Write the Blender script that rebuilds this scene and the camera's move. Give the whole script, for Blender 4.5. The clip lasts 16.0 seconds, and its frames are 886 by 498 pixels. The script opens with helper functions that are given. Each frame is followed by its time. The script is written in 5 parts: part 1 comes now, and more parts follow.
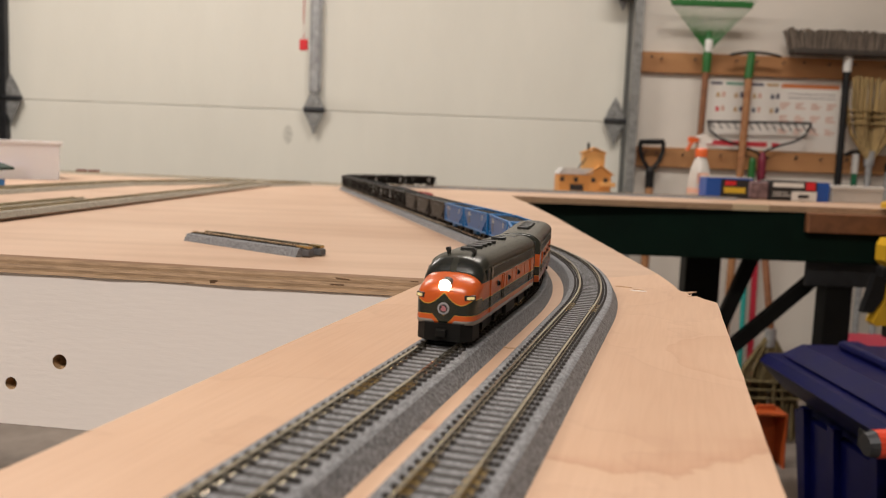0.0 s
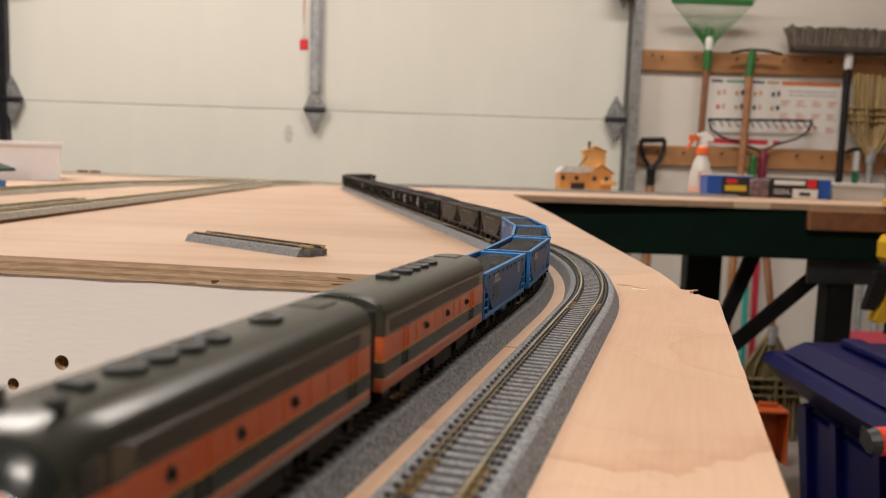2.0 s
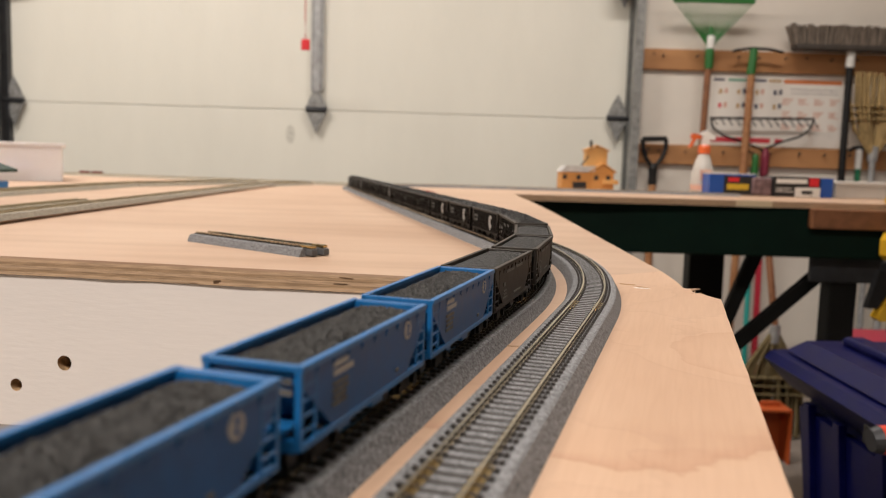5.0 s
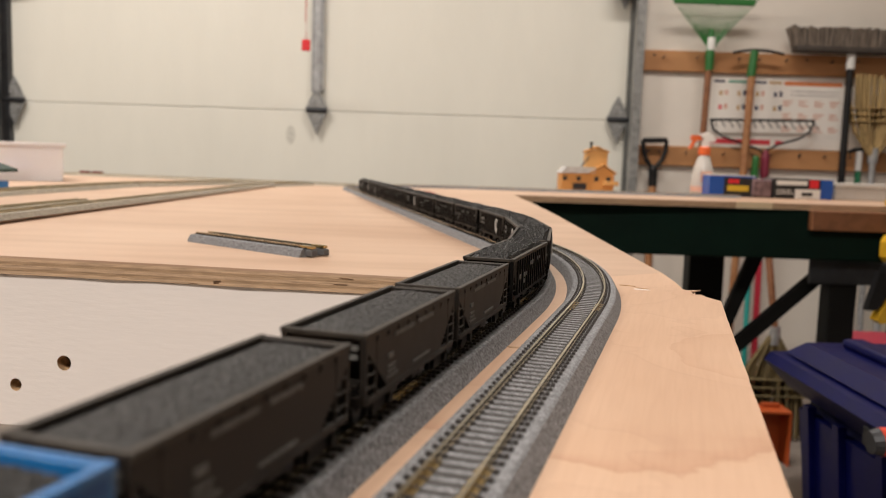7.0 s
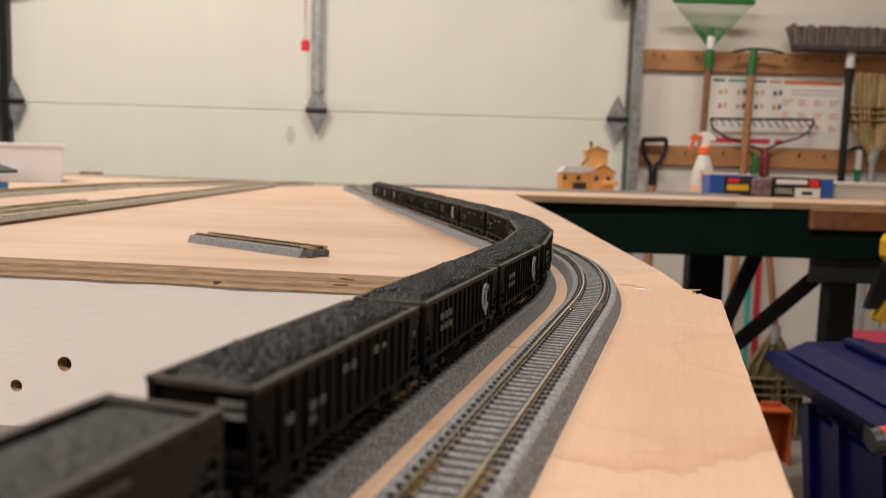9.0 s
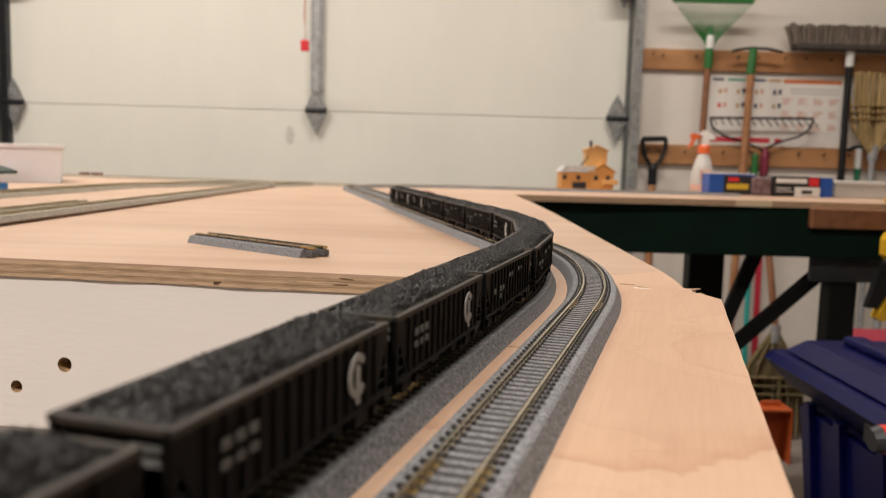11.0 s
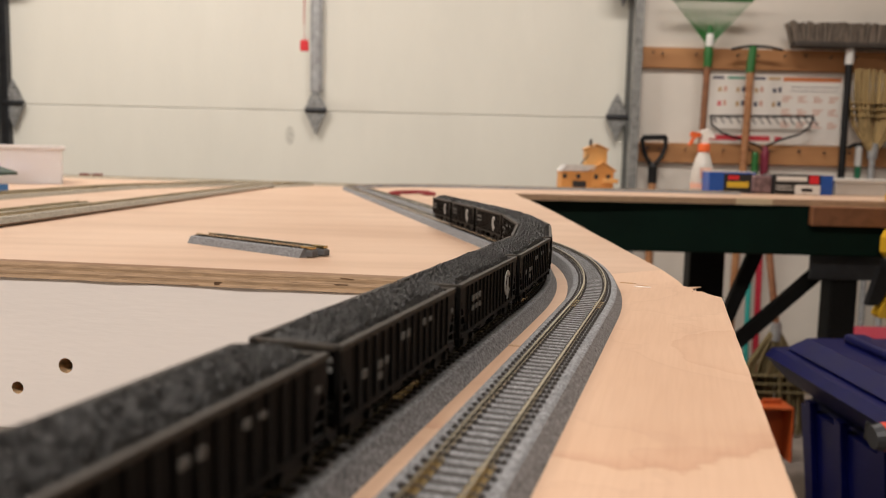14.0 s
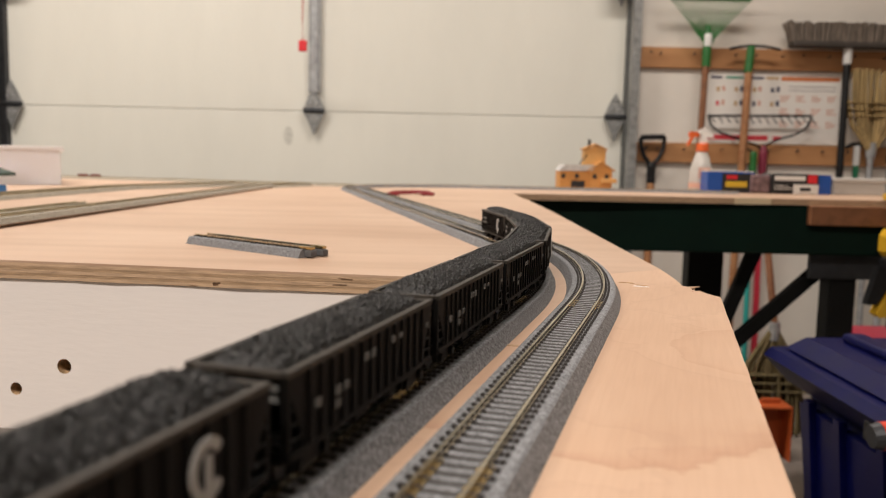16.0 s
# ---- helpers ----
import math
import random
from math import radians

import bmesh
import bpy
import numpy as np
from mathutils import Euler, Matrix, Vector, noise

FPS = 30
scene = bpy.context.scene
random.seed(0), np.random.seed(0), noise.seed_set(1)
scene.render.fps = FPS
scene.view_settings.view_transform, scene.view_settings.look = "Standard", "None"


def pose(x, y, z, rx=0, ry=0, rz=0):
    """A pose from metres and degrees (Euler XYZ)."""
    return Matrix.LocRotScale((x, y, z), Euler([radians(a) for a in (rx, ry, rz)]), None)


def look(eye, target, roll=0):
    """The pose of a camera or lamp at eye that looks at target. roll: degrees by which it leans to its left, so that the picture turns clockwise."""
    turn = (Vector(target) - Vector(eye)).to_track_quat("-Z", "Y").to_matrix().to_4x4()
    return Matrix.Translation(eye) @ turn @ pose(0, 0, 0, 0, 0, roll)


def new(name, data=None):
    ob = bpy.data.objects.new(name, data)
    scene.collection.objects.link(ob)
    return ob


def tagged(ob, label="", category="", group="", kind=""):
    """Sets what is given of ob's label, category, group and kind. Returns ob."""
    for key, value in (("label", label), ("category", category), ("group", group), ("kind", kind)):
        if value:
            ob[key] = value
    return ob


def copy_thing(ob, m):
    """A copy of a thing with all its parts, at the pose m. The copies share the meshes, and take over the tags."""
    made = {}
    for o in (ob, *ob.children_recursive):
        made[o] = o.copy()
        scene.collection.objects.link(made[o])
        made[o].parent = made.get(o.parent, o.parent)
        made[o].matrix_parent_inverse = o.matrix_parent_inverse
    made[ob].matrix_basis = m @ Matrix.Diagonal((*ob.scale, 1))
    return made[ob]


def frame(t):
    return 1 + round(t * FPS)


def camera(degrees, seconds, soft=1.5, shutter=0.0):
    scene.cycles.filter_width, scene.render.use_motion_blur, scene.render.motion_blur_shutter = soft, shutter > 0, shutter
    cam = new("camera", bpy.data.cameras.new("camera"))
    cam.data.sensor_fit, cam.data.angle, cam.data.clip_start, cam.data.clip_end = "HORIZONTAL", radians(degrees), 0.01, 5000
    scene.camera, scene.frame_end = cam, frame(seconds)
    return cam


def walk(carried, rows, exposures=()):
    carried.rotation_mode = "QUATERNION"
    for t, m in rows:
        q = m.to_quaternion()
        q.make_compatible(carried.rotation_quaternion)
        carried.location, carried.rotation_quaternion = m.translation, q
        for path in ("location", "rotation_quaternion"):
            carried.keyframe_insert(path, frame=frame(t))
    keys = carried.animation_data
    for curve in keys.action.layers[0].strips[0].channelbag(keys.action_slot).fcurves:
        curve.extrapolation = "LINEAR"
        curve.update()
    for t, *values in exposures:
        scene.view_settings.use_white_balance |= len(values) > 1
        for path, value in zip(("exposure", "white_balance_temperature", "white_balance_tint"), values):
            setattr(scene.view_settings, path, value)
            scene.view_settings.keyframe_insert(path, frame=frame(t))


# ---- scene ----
T = 0.824          # height of the layout's top above the garage floor
EYE = (0.0, 0.0, T + 0.0600)

# ---------------------------------------------------------------- camera
cam = camera(57.46, 16.0, soft=0.5)
cam.data.dof.use_dof = True
cam.data.dof.focus_distance = 0.32
cam.data.dof.aperture_fstop = 19.0
AIM = look(EYE, (0.0, 1.0, T + 0.0600 - 153.0 / 1430.0), 1.9)
DRIFT = [
    (0.0, 0.036, -0.3, -0.193),
    (0.5, 0.017, -0.229, -0.149),
    (1.0, -0.023, -0.124, -0.156),
    (1.5, -0.037, -0.094, -0.135),
    (2.0, -0.024, -0.038, -0.137),
    (2.5, -0.013, 0.075, -0.103),
    (3.0, -0.028, 0.092, -0.042),
    (3.5, -0.056, 0.153, -0.009),
    (4.0, -0.071, 0.15, -0.014),
    (6.5, -0.016, 0.066, 0.001),
    (7.0, 0.0, 0.0, 0.0),
    (7.5, 0.0, 0.0, 0.0),
    (8.0, -0.013, 0.122, 0.014),
    (8.5, -0.026, 0.153, 0.007),
    (9.0, -0.006, 0.163, -0.012),
    (11.5, -0.036, 0.33, -0.038),
    (12.0, -0.054, 0.362, -0.04),
    (12.5, -0.063, 0.403, -0.01),
    (13.0, -0.032, 0.502, -0.017),
    (13.5, -0.063, 0.577, -0.017),
    (14.0, -0.065, 0.535, -0.034),
    (14.5, -0.026, 0.514, -0.073),
    (15.0, -0.027, 0.508, -0.077),
    (15.5, -0.022, 0.487, -0.082),
    (16.0, -0.058, 0.626, -0.136)]
walk(cam, [(t, Matrix.Translation(EYE) @ Euler((radians(a), radians(b), radians(c))).to_matrix().to_4x4()
            @ Matrix.Translation(-Vector(EYE)) @ AIM) for t, a, b, c in DRIFT],
     exposures=[(0.0, -0.13), (1.0, -0.15), (1.5, -0.17), (2.0, -0.03), (2.5, 0.02), (16.0, 0.02)])

# ---------------------------------------------------------------- light
world = bpy.data.worlds.new("garage_dusk")
world.use_nodes = True
world.node_tree.nodes["Background"].inputs[0].default_value = (0.9, 0.85, 0.75, 1)
world.node_tree.nodes["Background"].inputs[1].default_value = 0.02
scene.world = world


def lamp(name, x, y, z, sx, sy, watts, colour):
    data = bpy.data.lights.new(name, "AREA")
    data.shape, data.size, data.size_y, data.energy, data.color = "RECTANGLE", sx, sy, watts, colour
    ob = new(name, data)
    ob.matrix_world = pose(x, y, z)
    return ob


WARM = (1.0, 0.915, 0.835)
LAMPS = [(-1.45, 1.80, 2.68, 1.2, 0.25, 54), (0.60, 1.80, 2.68, 1.2, 0.25, 32), (-0.55, -1.0, 2.68, 1.2, 0.25, 66)]
for lx, ly, lz, sx, sy, w in LAMPS:
    lamp("ceiling_lamp_light", lx, ly, lz, sx, sy, w, WARM)


# ---------------------------------------------------------------- materials
def material(name, colour, rough=0.5, metal=0.0, spec=0.5, noise_scale=0.0, noise_amount=0.15,
             bump=0.0, bump_scale=0.0, fine=0.0, stretch=(1, 1, 1), glow=0.0, coat=0.0, dark=None, alpha=1.0):
    m = bpy.data.materials.new(name)
    m.use_nodes = True
    nt = m.node_tree
    b = nt.nodes["Principled BSDF"]
    b.inputs["Base Color"].default_value = (*colour, 1)
    b.inputs["Roughness"].default_value = rough
    b.inputs["Metallic"].default_value = metal
    b.inputs["Specular IOR Level"].default_value = spec
    b.inputs["Coat Weight"].default_value = coat
    if glow:
        b.inputs["Emission Color"].default_value = (*colour, 1)
        b.inputs["Emission Strength"].default_value = glow
    if noise_scale or bump:
        tc = nt.nodes.new("ShaderNodeTexCoord")
        mp = nt.nodes.new("ShaderNodeMapping")
        mp.inputs["Scale"].default_value = stretch
        nt.links.new(tc.outputs["Object"], mp.inputs["Vector"])
    if noise_scale:
        n = nt.nodes.new("ShaderNodeTexNoise")
        n.inputs["Scale"].default_value = noise_scale
        n.inputs["Detail"].default_value = 6
        n.inputs["Roughness"].default_value = 0.65
        nt.links.new(mp.outputs[0], n.inputs["Vector"])
        r = nt.nodes.new("ShaderNodeValToRGB")
        d = dark if dark else tuple(c * (1 - noise_amount * 1.6) for c in colour)
        l = tuple(min(1, c * (1 + noise_amount * 0.8)) for c in colour)
        r.color_ramp.elements[0].position, r.color_ramp.elements[0].color = 0.3, (*d, 1)
        r.color_ramp.elements[1].position, r.color_ramp.elements[1].color = 0.7, (*l, 1)
        nt.links.new(n.outputs["Fac"], r.inputs["Fac"])
        nt.links.new(r.outputs[0], b.inputs["Base Color"])
        q = nt.nodes.new("ShaderNodeMapRange")
        q.inputs["To Min"].default_value = max(0, rough - 0.1)
        q.inputs["To Max"].default_value = min(1, rough + 0.1)
        nt.links.new(n.outputs["Fac"], q.inputs["Value"])
        nt.links.new(q.outputs[0], b.inputs["Roughness"])
    if bump:
        n2 = nt.nodes.new("ShaderNodeTexNoise")
        n2.inputs["Scale"].default_value = bump_scale
        n2.inputs["Detail"].default_value = 4
        nt.links.new(mp.outputs[0], n2.inputs["Vector"])
        bp = nt.nodes.new("ShaderNodeBump")
        bp.inputs["Strength"].default_value = 0.6
        bp.inputs["Distance"].default_value = bump
        nt.links.new(n2.outputs["Fac"], bp.inputs["Height"])
        nt.links.new(bp.outputs[0], b.inputs["Normal"])
    return m


def wood_material(name, light, dark, turn=0.0, scale=1.0, rings=26.0, rough=0.44, streak=0.0, stains=()):
    """Sliced veneer: long wavering bands of grain, fine pores and a few broad stains."""
    m = bpy.data.materials.new(name)
    m.use_nodes = True
    nt = m.node_tree
    L = nt.links.new
    b = nt.nodes["Principled BSDF"]
    tc = nt.nodes.new("ShaderNodeTexCoord")
    mp = nt.nodes.new("ShaderNodeMapping")
    mp.inputs["Rotation"].default_value = (0, 0, turn)
    L(tc.outputs["Object"], mp.inputs["Vector"])
    st = nt.nodes.new("ShaderNodeMapping")
    st.inputs["Scale"].default_value = (scale * 1.0, scale * 0.07, scale)
    L(mp.outputs[0], st.inputs["Vector"])
    n1 = nt.nodes.new("ShaderNodeTexNoise")
    n1.inputs["Scale"].default_value = rings
    n1.inputs["Detail"].default_value = 5
    n1.inputs["Distortion"].default_value = 0.8
    L(st.outputs[0], n1.inputs["Vector"])
    n2 = nt.nodes.new("ShaderNodeTexNoise")
    n2.inputs["Scale"].default_value = 700
    n2.inputs["Detail"].default_value = 3
    st2 = nt.nodes.new("ShaderNodeMapping")
    st2.inputs["Scale"].default_value = (1.0, 0.05, 1.0)
    L(mp.outputs[0], st2.inputs["Vector"])
    L(st2.outputs[0], n2.inputs["Vector"])
    n3 = nt.nodes.new("ShaderNodeTexNoise")
    n3.inputs["Scale"].default_value = 7
    n3.inputs["Detail"].default_value = 3
    L(mp.outputs[0], n3.inputs["Vector"])
    r = nt.nodes.new("ShaderNodeValToRGB")
    r.color_ramp.elements[0].position, r.color_ramp.elements[0].color = 0.28, (*dark, 1)
    r.color_ramp.elements[1].position, r.color_ramp.elements[1].color = 0.6, (*light, 1)
    L(n1.outputs["Fac"], r.inputs["Fac"])
    mx = nt.nodes.new("ShaderNodeMix")
    mx.data_type, mx.blend_type = "RGBA", "MULTIPLY"
    mx.inputs["Factor"].default_value = 0.16
    L(r.outputs[0], mx.inputs["A"])
    r2 = nt.nodes.new("ShaderNodeValToRGB")
    r2.color_ramp.elements[0].position, r2.color_ramp.elements[0].color = 0.35, (0.72, 0.62, 0.55, 1)
    r2.color_ramp.elements[1].position, r2.color_ramp.elements[1].color = 0.6, (1, 1, 1, 1)
    L(n2.outputs["Fac"], r2.inputs["Fac"])
    L(r2.outputs[0], mx.inputs["B"])
    mx2 = nt.nodes.new("ShaderNodeMix")
    mx2.data_type, mx2.blend_type = "RGBA", "MULTIPLY"
    mx2.inputs["Factor"].default_value = 0.6
    r3 = nt.nodes.new("ShaderNodeValToRGB")
    r3.color_ramp.elements[0].position, r3.color_ramp.elements[0].color = 0.3, (0.8, 0.72, 0.66, 1)
    r3.color_ramp.elements[1].position, r3.color_ramp.elements[1].color = 0.62, (1, 1, 1, 1)
    L(n3.outputs["Fac"], r3.inputs["Fac"])
    L(mx.outputs["Result"], mx2.inputs["A"])
    L(r3.outputs[0], mx2.inputs["B"])
    if streak:
        # mineral streaks: thin wavering lines where a slow noise crosses one level
        n4 = nt.nodes.new("ShaderNodeTexNoise")
        n4.inputs["Scale"].default_value = 9.0
        n4.inputs["Detail"].default_value = 4
        n4.inputs["Distortion"].default_value = 0.6
        L(mp.outputs[0], n4.inputs["Vector"])
        r4 = nt.nodes.new("ShaderNodeValToRGB")
        e = r4.color_ramp.elements
        e[0].position, e[0].color = 0.40, (1, 1, 1, 1)
        e[1].position, e[1].color = 0.62, (1, 1, 1, 1)
        for p, c in ((0.468, (1, 1, 1, 1)), (0.474, (1 - streak, 1 - 1.25 * streak, 1 - 1.35 * streak, 1)), (0.484, (1 - 0.35 * streak, 1 - 0.5 * streak, 1 - 0.55 * streak, 1)), (0.53, (1, 1, 1, 1))):
            k = e.new(p)
            k.color = c
        L(n4.outputs["Fac"], r4.inputs["Fac"])
        mx3 = nt.nodes.new("ShaderNodeMix")
        mx3.data_type, mx3.blend_type = "RGBA", "MULTIPLY"
        mx3.inputs["Factor"].default_value = 1.0
        L(mx2.outputs["Result"], mx3.inputs["A"])
        L(r4.outputs[0], mx3.inputs["B"])
        mx2 = mx3
    for cx, cy, rx, ry, strength, far in stains:
        # a dried water mark: a dark wavering line round a faintly darker patch
        ps = nt.nodes.new("ShaderNodeMapping")
        ps.inputs["Location"].default_value = (-cx / rx, -cy / ry, 0)
        ps.inputs["Scale"].default_value = (1 / rx, 1 / ry, 0)
        L(tc.outputs["Object"], ps.inputs["Vector"])
        ln = nt.nodes.new("ShaderNodeVectorMath")
        ln.operation = "LENGTH"
        L(ps.outputs[0], ln.inputs[0])
        wob = nt.nodes.new("ShaderNodeTexNoise")
        wob.inputs["Scale"].default_value = 75
        wob.inputs["Detail"].default_value = 4
        L(tc.outputs["Object"], wob.inputs["Vector"])
        wa = nt.nodes.new("ShaderNodeMath")
        wa.operation = "MULTIPLY_ADD"
        wa.inputs[1].default_value = 0.42
        L(wob.outputs["Fac"], wa.inputs[0])
        L(ln.outputs["Value"], wa.inputs[2])
        rs = nt.nodes.new("ShaderNodeValToRGB")
        es = rs.color_ramp.elements
        es[0].position, es[0].color = 0.30, (0.97, 0.95, 0.93, 1)
        es[1].position, es[1].color = 0.62, (1, 1, 1, 1)
        for p, c in ((0.52, (0.95, 0.91, 0.88, 1)), (0.592, (0.86, 0.76, 0.70, 1)), (0.606, (0.80, 0.69, 0.62, 1))):
            es.new(p).color = c
        hf = nt.nodes.new("ShaderNodeMath")
        hf.operation = "MULTIPLY"
        hf.inputs[1].default_value = 0.5
        L(wa.outputs[0], hf.inputs[0])
        L(hf.outputs[0], rs.inputs["Fac"])
        ms = nt.nodes.new("ShaderNodeMix")
        ms.data_type, ms.blend_type = "RGBA", "MULTIPLY"
        ys = nt.nodes.new("ShaderNodeSeparateXYZ")
        L(tc.outputs["Object"], ys.inputs[0])
        fade = nt.nodes.new("ShaderNodeMapRange")
        fade.inputs["From Min"].default_value, fade.inputs["From Max"].default_value = far - 0.012, far
        fade.inputs["To Min"].default_value, fade.inputs["To Max"].default_value = strength, 0.0
        L(ys.outputs["Y"], fade.inputs["Value"])
        L(fade.outputs[0], ms.inputs["Factor"])
        L(mx2.outputs["Result"], ms.inputs["A"])
        L(rs.outputs[0], ms.inputs["B"])
        mx2 = ms
    L(mx2.outputs["Result"], b.inputs["Base Color"])
    b.inputs["Roughness"].default_value = rough
    bp = nt.nodes.new("ShaderNodeBump")
    bp.inputs["Strength"].default_value = 0.35
    bp.inputs["Distance"].default_value = 0.0002
    L(n2.outputs["Fac"], bp.inputs["Height"])
    L(bp.outputs[0], b.inputs["Normal"])
    return m


BIRCH = (0.585, 0.390, 0.265)
BIRCH_D = (0.530, 0.342, 0.225)
M_ply = wood_material("birch_veneer_main", (0.550, 0.385, 0.278), (0.455, 0.302, 0.206), radians(90), 1.0, 30.0)
M_strip = wood_material("birch_veneer_strip", BIRCH, BIRCH_D, 0.29, 1.0, 22.0, streak=0.07,
                        stains=((0.108, 0.258, 0.030, 0.036, 0.45, 0.40), (0.040, 0.203, 0.046, 0.046, 0.9, 0.19)))
M_plyedge = material("plywood_edge", (0.56, 0.385, 0.25), 0.85, noise_scale=220, noise_amount=0.2, bump=0.0008, bump_scale=420, stretch=(0.25, 0.25, 2.0))
M_plydark = material("plywood_glue_layer", (0.43, 0.285, 0.17), 0.85, noise_scale=260, noise_amount=0.25, bump=0.0008, bump_scale=300, stretch=(0.25, 0.25, 3))
M_whitewood = material("white_painted_board", (0.87, 0.81, 0.775), 0.5, noise_scale=5, noise_amount=0.04, bump=0.0002, bump_scale=400, stretch=(0.2, 1, 1))
M_hole = material("raw_wood_hole", (0.50, 0.32, 0.17), 0.9, noise_scale=300, noise_amount=0.4)
M_ballast = material("ballast_grey", (0.245, 0.248, 0.26), 0.9, noise_scale=1100, noise_amount=0.55, bump=0.0005, bump_scale=1500)
M_ballastold = material("dusty_ballast", (0.40, 0.365, 0.30), 0.9, noise_scale=500, noise_amount=0.35, bump=0.0005, bump_scale=900)
M_tieold = material("dusty_tie", (0.17, 0.15, 0.115), 0.8, noise_scale=200, noise_amount=0.3)
M_tie = material("tie_brown", (0.026, 0.021, 0.019), 0.7, noise_scale=300, noise_amount=0.2)
M_rail = material("nickel_rail", (0.66, 0.60, 0.47), 0.22, metal=1.0, noise_scale=60, noise_amount=0.2)
M_railold = material("dull_rail", (0.52, 0.45, 0.32), 0.5, metal=1.0, noise_scale=60, noise_amount=0.2)
M_joiner = material("brass_joiner", (0.62, 0.48, 0.24), 0.2, metal=1.0)
M_door = material("door_paint", (0.70, 0.69, 0.625), 0.55, noise_scale=2.5, noise_amount=0.04, bump=0.001, bump_scale=150, stretch=(1, 1, 0.3))
M_wall = material("wall_paint", (0.70, 0.655, 0.595), 0.7, noise_scale=3, noise_amount=0.05, bump=0.0008, bump_scale=120)
M_ceil = material("ceiling_paint", (0.75, 0.74, 0.70), 0.8, noise_scale=3, noise_amount=0.04)
M_floor = material("concrete_floor", (0.26, 0.22, 0.19), 0.75, noise_scale=6, noise_amount=0.25, bump=0.001, bump_scale=80)
M_hinge = material("grey_hinge_steel", (0.30, 0.305, 0.30), 0.45, metal=0.35, noise_scale=40, noise_amount=0.3)
M_galv = material("galvanised_steel", (0.40, 0.41, 0.42), 0.45, metal=0.35, noise_scale=40, noise_amount=0.25)
M_darkmetal = material("dark_steel", (0.035, 0.037, 0.042), 0.45, metal=0.4, noise_scale=30, noise_amount=0.2)
M_red = material("red_plastic", (0.62, 0.02, 0.03), 0.4)
M_cord = material("red_cord", (0.42, 0.09, 0.07), 0.8)
M_pegwood = wood_material("rail_wood", (0.46, 0.235, 0.10), (0.34, 0.16, 0.062), radians(90), 0.6, 18, 0.6)
M_handle = wood_material("handle_wood", (0.40, 0.20, 0.09), (0.28, 0.12, 0.05), 0, 0.8, 40, 0.5)
M_handledark = wood_material("old_handle_wood", (0.26, 0.11, 0.05), (0.17, 0.07, 0.03), 0, 0.8, 40, 0.5)
M_green = material("green_plastic", (0.02, 0.14, 0.028), 0.45, noise_scale=30, noise_amount=0.1)
M_black = material("black_plastic", (0.009, 0.009, 0.010), 0.45, spec=0.3, noise_scale=80, noise_amount=0.2)
M_blackmatt = material("black_paint", (0.005, 0.005, 0.005), 0.6, spec=0.2, noise_scale=30, noise_amount=0.3)
M_bluebin = material("blue_bin_plastic", (0.0007, 0.0020, 0.048), 0.36, spec=0.25, noise_scale=25, noise_amount=0.15)
M_beam = material("dark_green_steel", (0.0020, 0.0135, 0.0085), 0.7, spec=0.15, noise_scale=10, noise_amount=0.2)


# ---------------------------------------------------------------- mesh helpers
def mesh_of(name, bm, mats, smooth=False):
    me = bpy.data.meshes.new(name)
    bmesh.ops.recalc_face_normals(bm, faces=bm.faces)
    bm.to_mesh(me)
    bm.free()
    for m in (mats if isinstance(mats, (list, tuple)) else [mats]):
        me.materials.append(m)
    if smooth:
        for p in me.polygons:
            p.use_smooth = True
    return me


def part(name, bm, mats, parent=None, label="", smooth=False):
    ob = new(name, bm if isinstance(bm, bpy.types.Mesh) else mesh_of(name, bm, mats, smooth))
    if parent is not None:
        ob.parent = parent
    if label:
        tagged(ob, label)
    return ob


def empty(name, label, category, group="", at=(0, 0, 0), rz=0.0, kind=""):
    ob = new(name)
    ob.empty_display_size = 0.01
    ob.matrix_world = pose(*at, 0, 0, rz)
    return tagged(ob, label, category, group, kind)


def box(bm, x0, x1, y0, y1, z0, z1, bevel=0.0, mat=0):
    """A box; the bevel rounds all its edges."""
    r = bmesh.ops.create_cube(bm, size=1)
    vs = r["verts"]
    bmesh.ops.scale(bm, vec=(x1 - x0, y1 - y0, z1 - z0), verts=vs)
    bmesh.ops.translate(bm, vec=((x0 + x1) / 2, (y0 + y1) / 2, (z0 + z1) / 2), verts=vs)
    fs = {f for v in vs for f in v.link_faces}
    for f in fs:
        f.material_index = mat
    if bevel:
        es = list({e for v in vs for e in v.link_edges})
        bmesh.ops.bevel(bm, geom=es, offset=bevel, segments=2, affect="EDGES", profile=0.5)
    return bm


def boxed(*a, **k):
    return box(bmesh.new(), *a, **k)


def rod(bm, a, b, r0, r1=None, n=12, mat=0):
    """A round bar from a to b."""
    a, b = Vector(a), Vector(b)
    d = b - a
    m = Matrix.Translation((a + b) / 2) @ d.to_track_quat("Z", "Y").to_matrix().to_4x4()
    r = bmesh.ops.create_cone(bm, cap_ends=True, segments=n, radius1=r0, radius2=r0 if r1 is None else r1, depth=d.length, matrix=m)
    for f in {f for v in r["verts"] for f in v.link_faces}:
        f.material_index = mat
    return bm


def rodded(*a, **k):
    return rod(bmesh.new(), *a, **k)


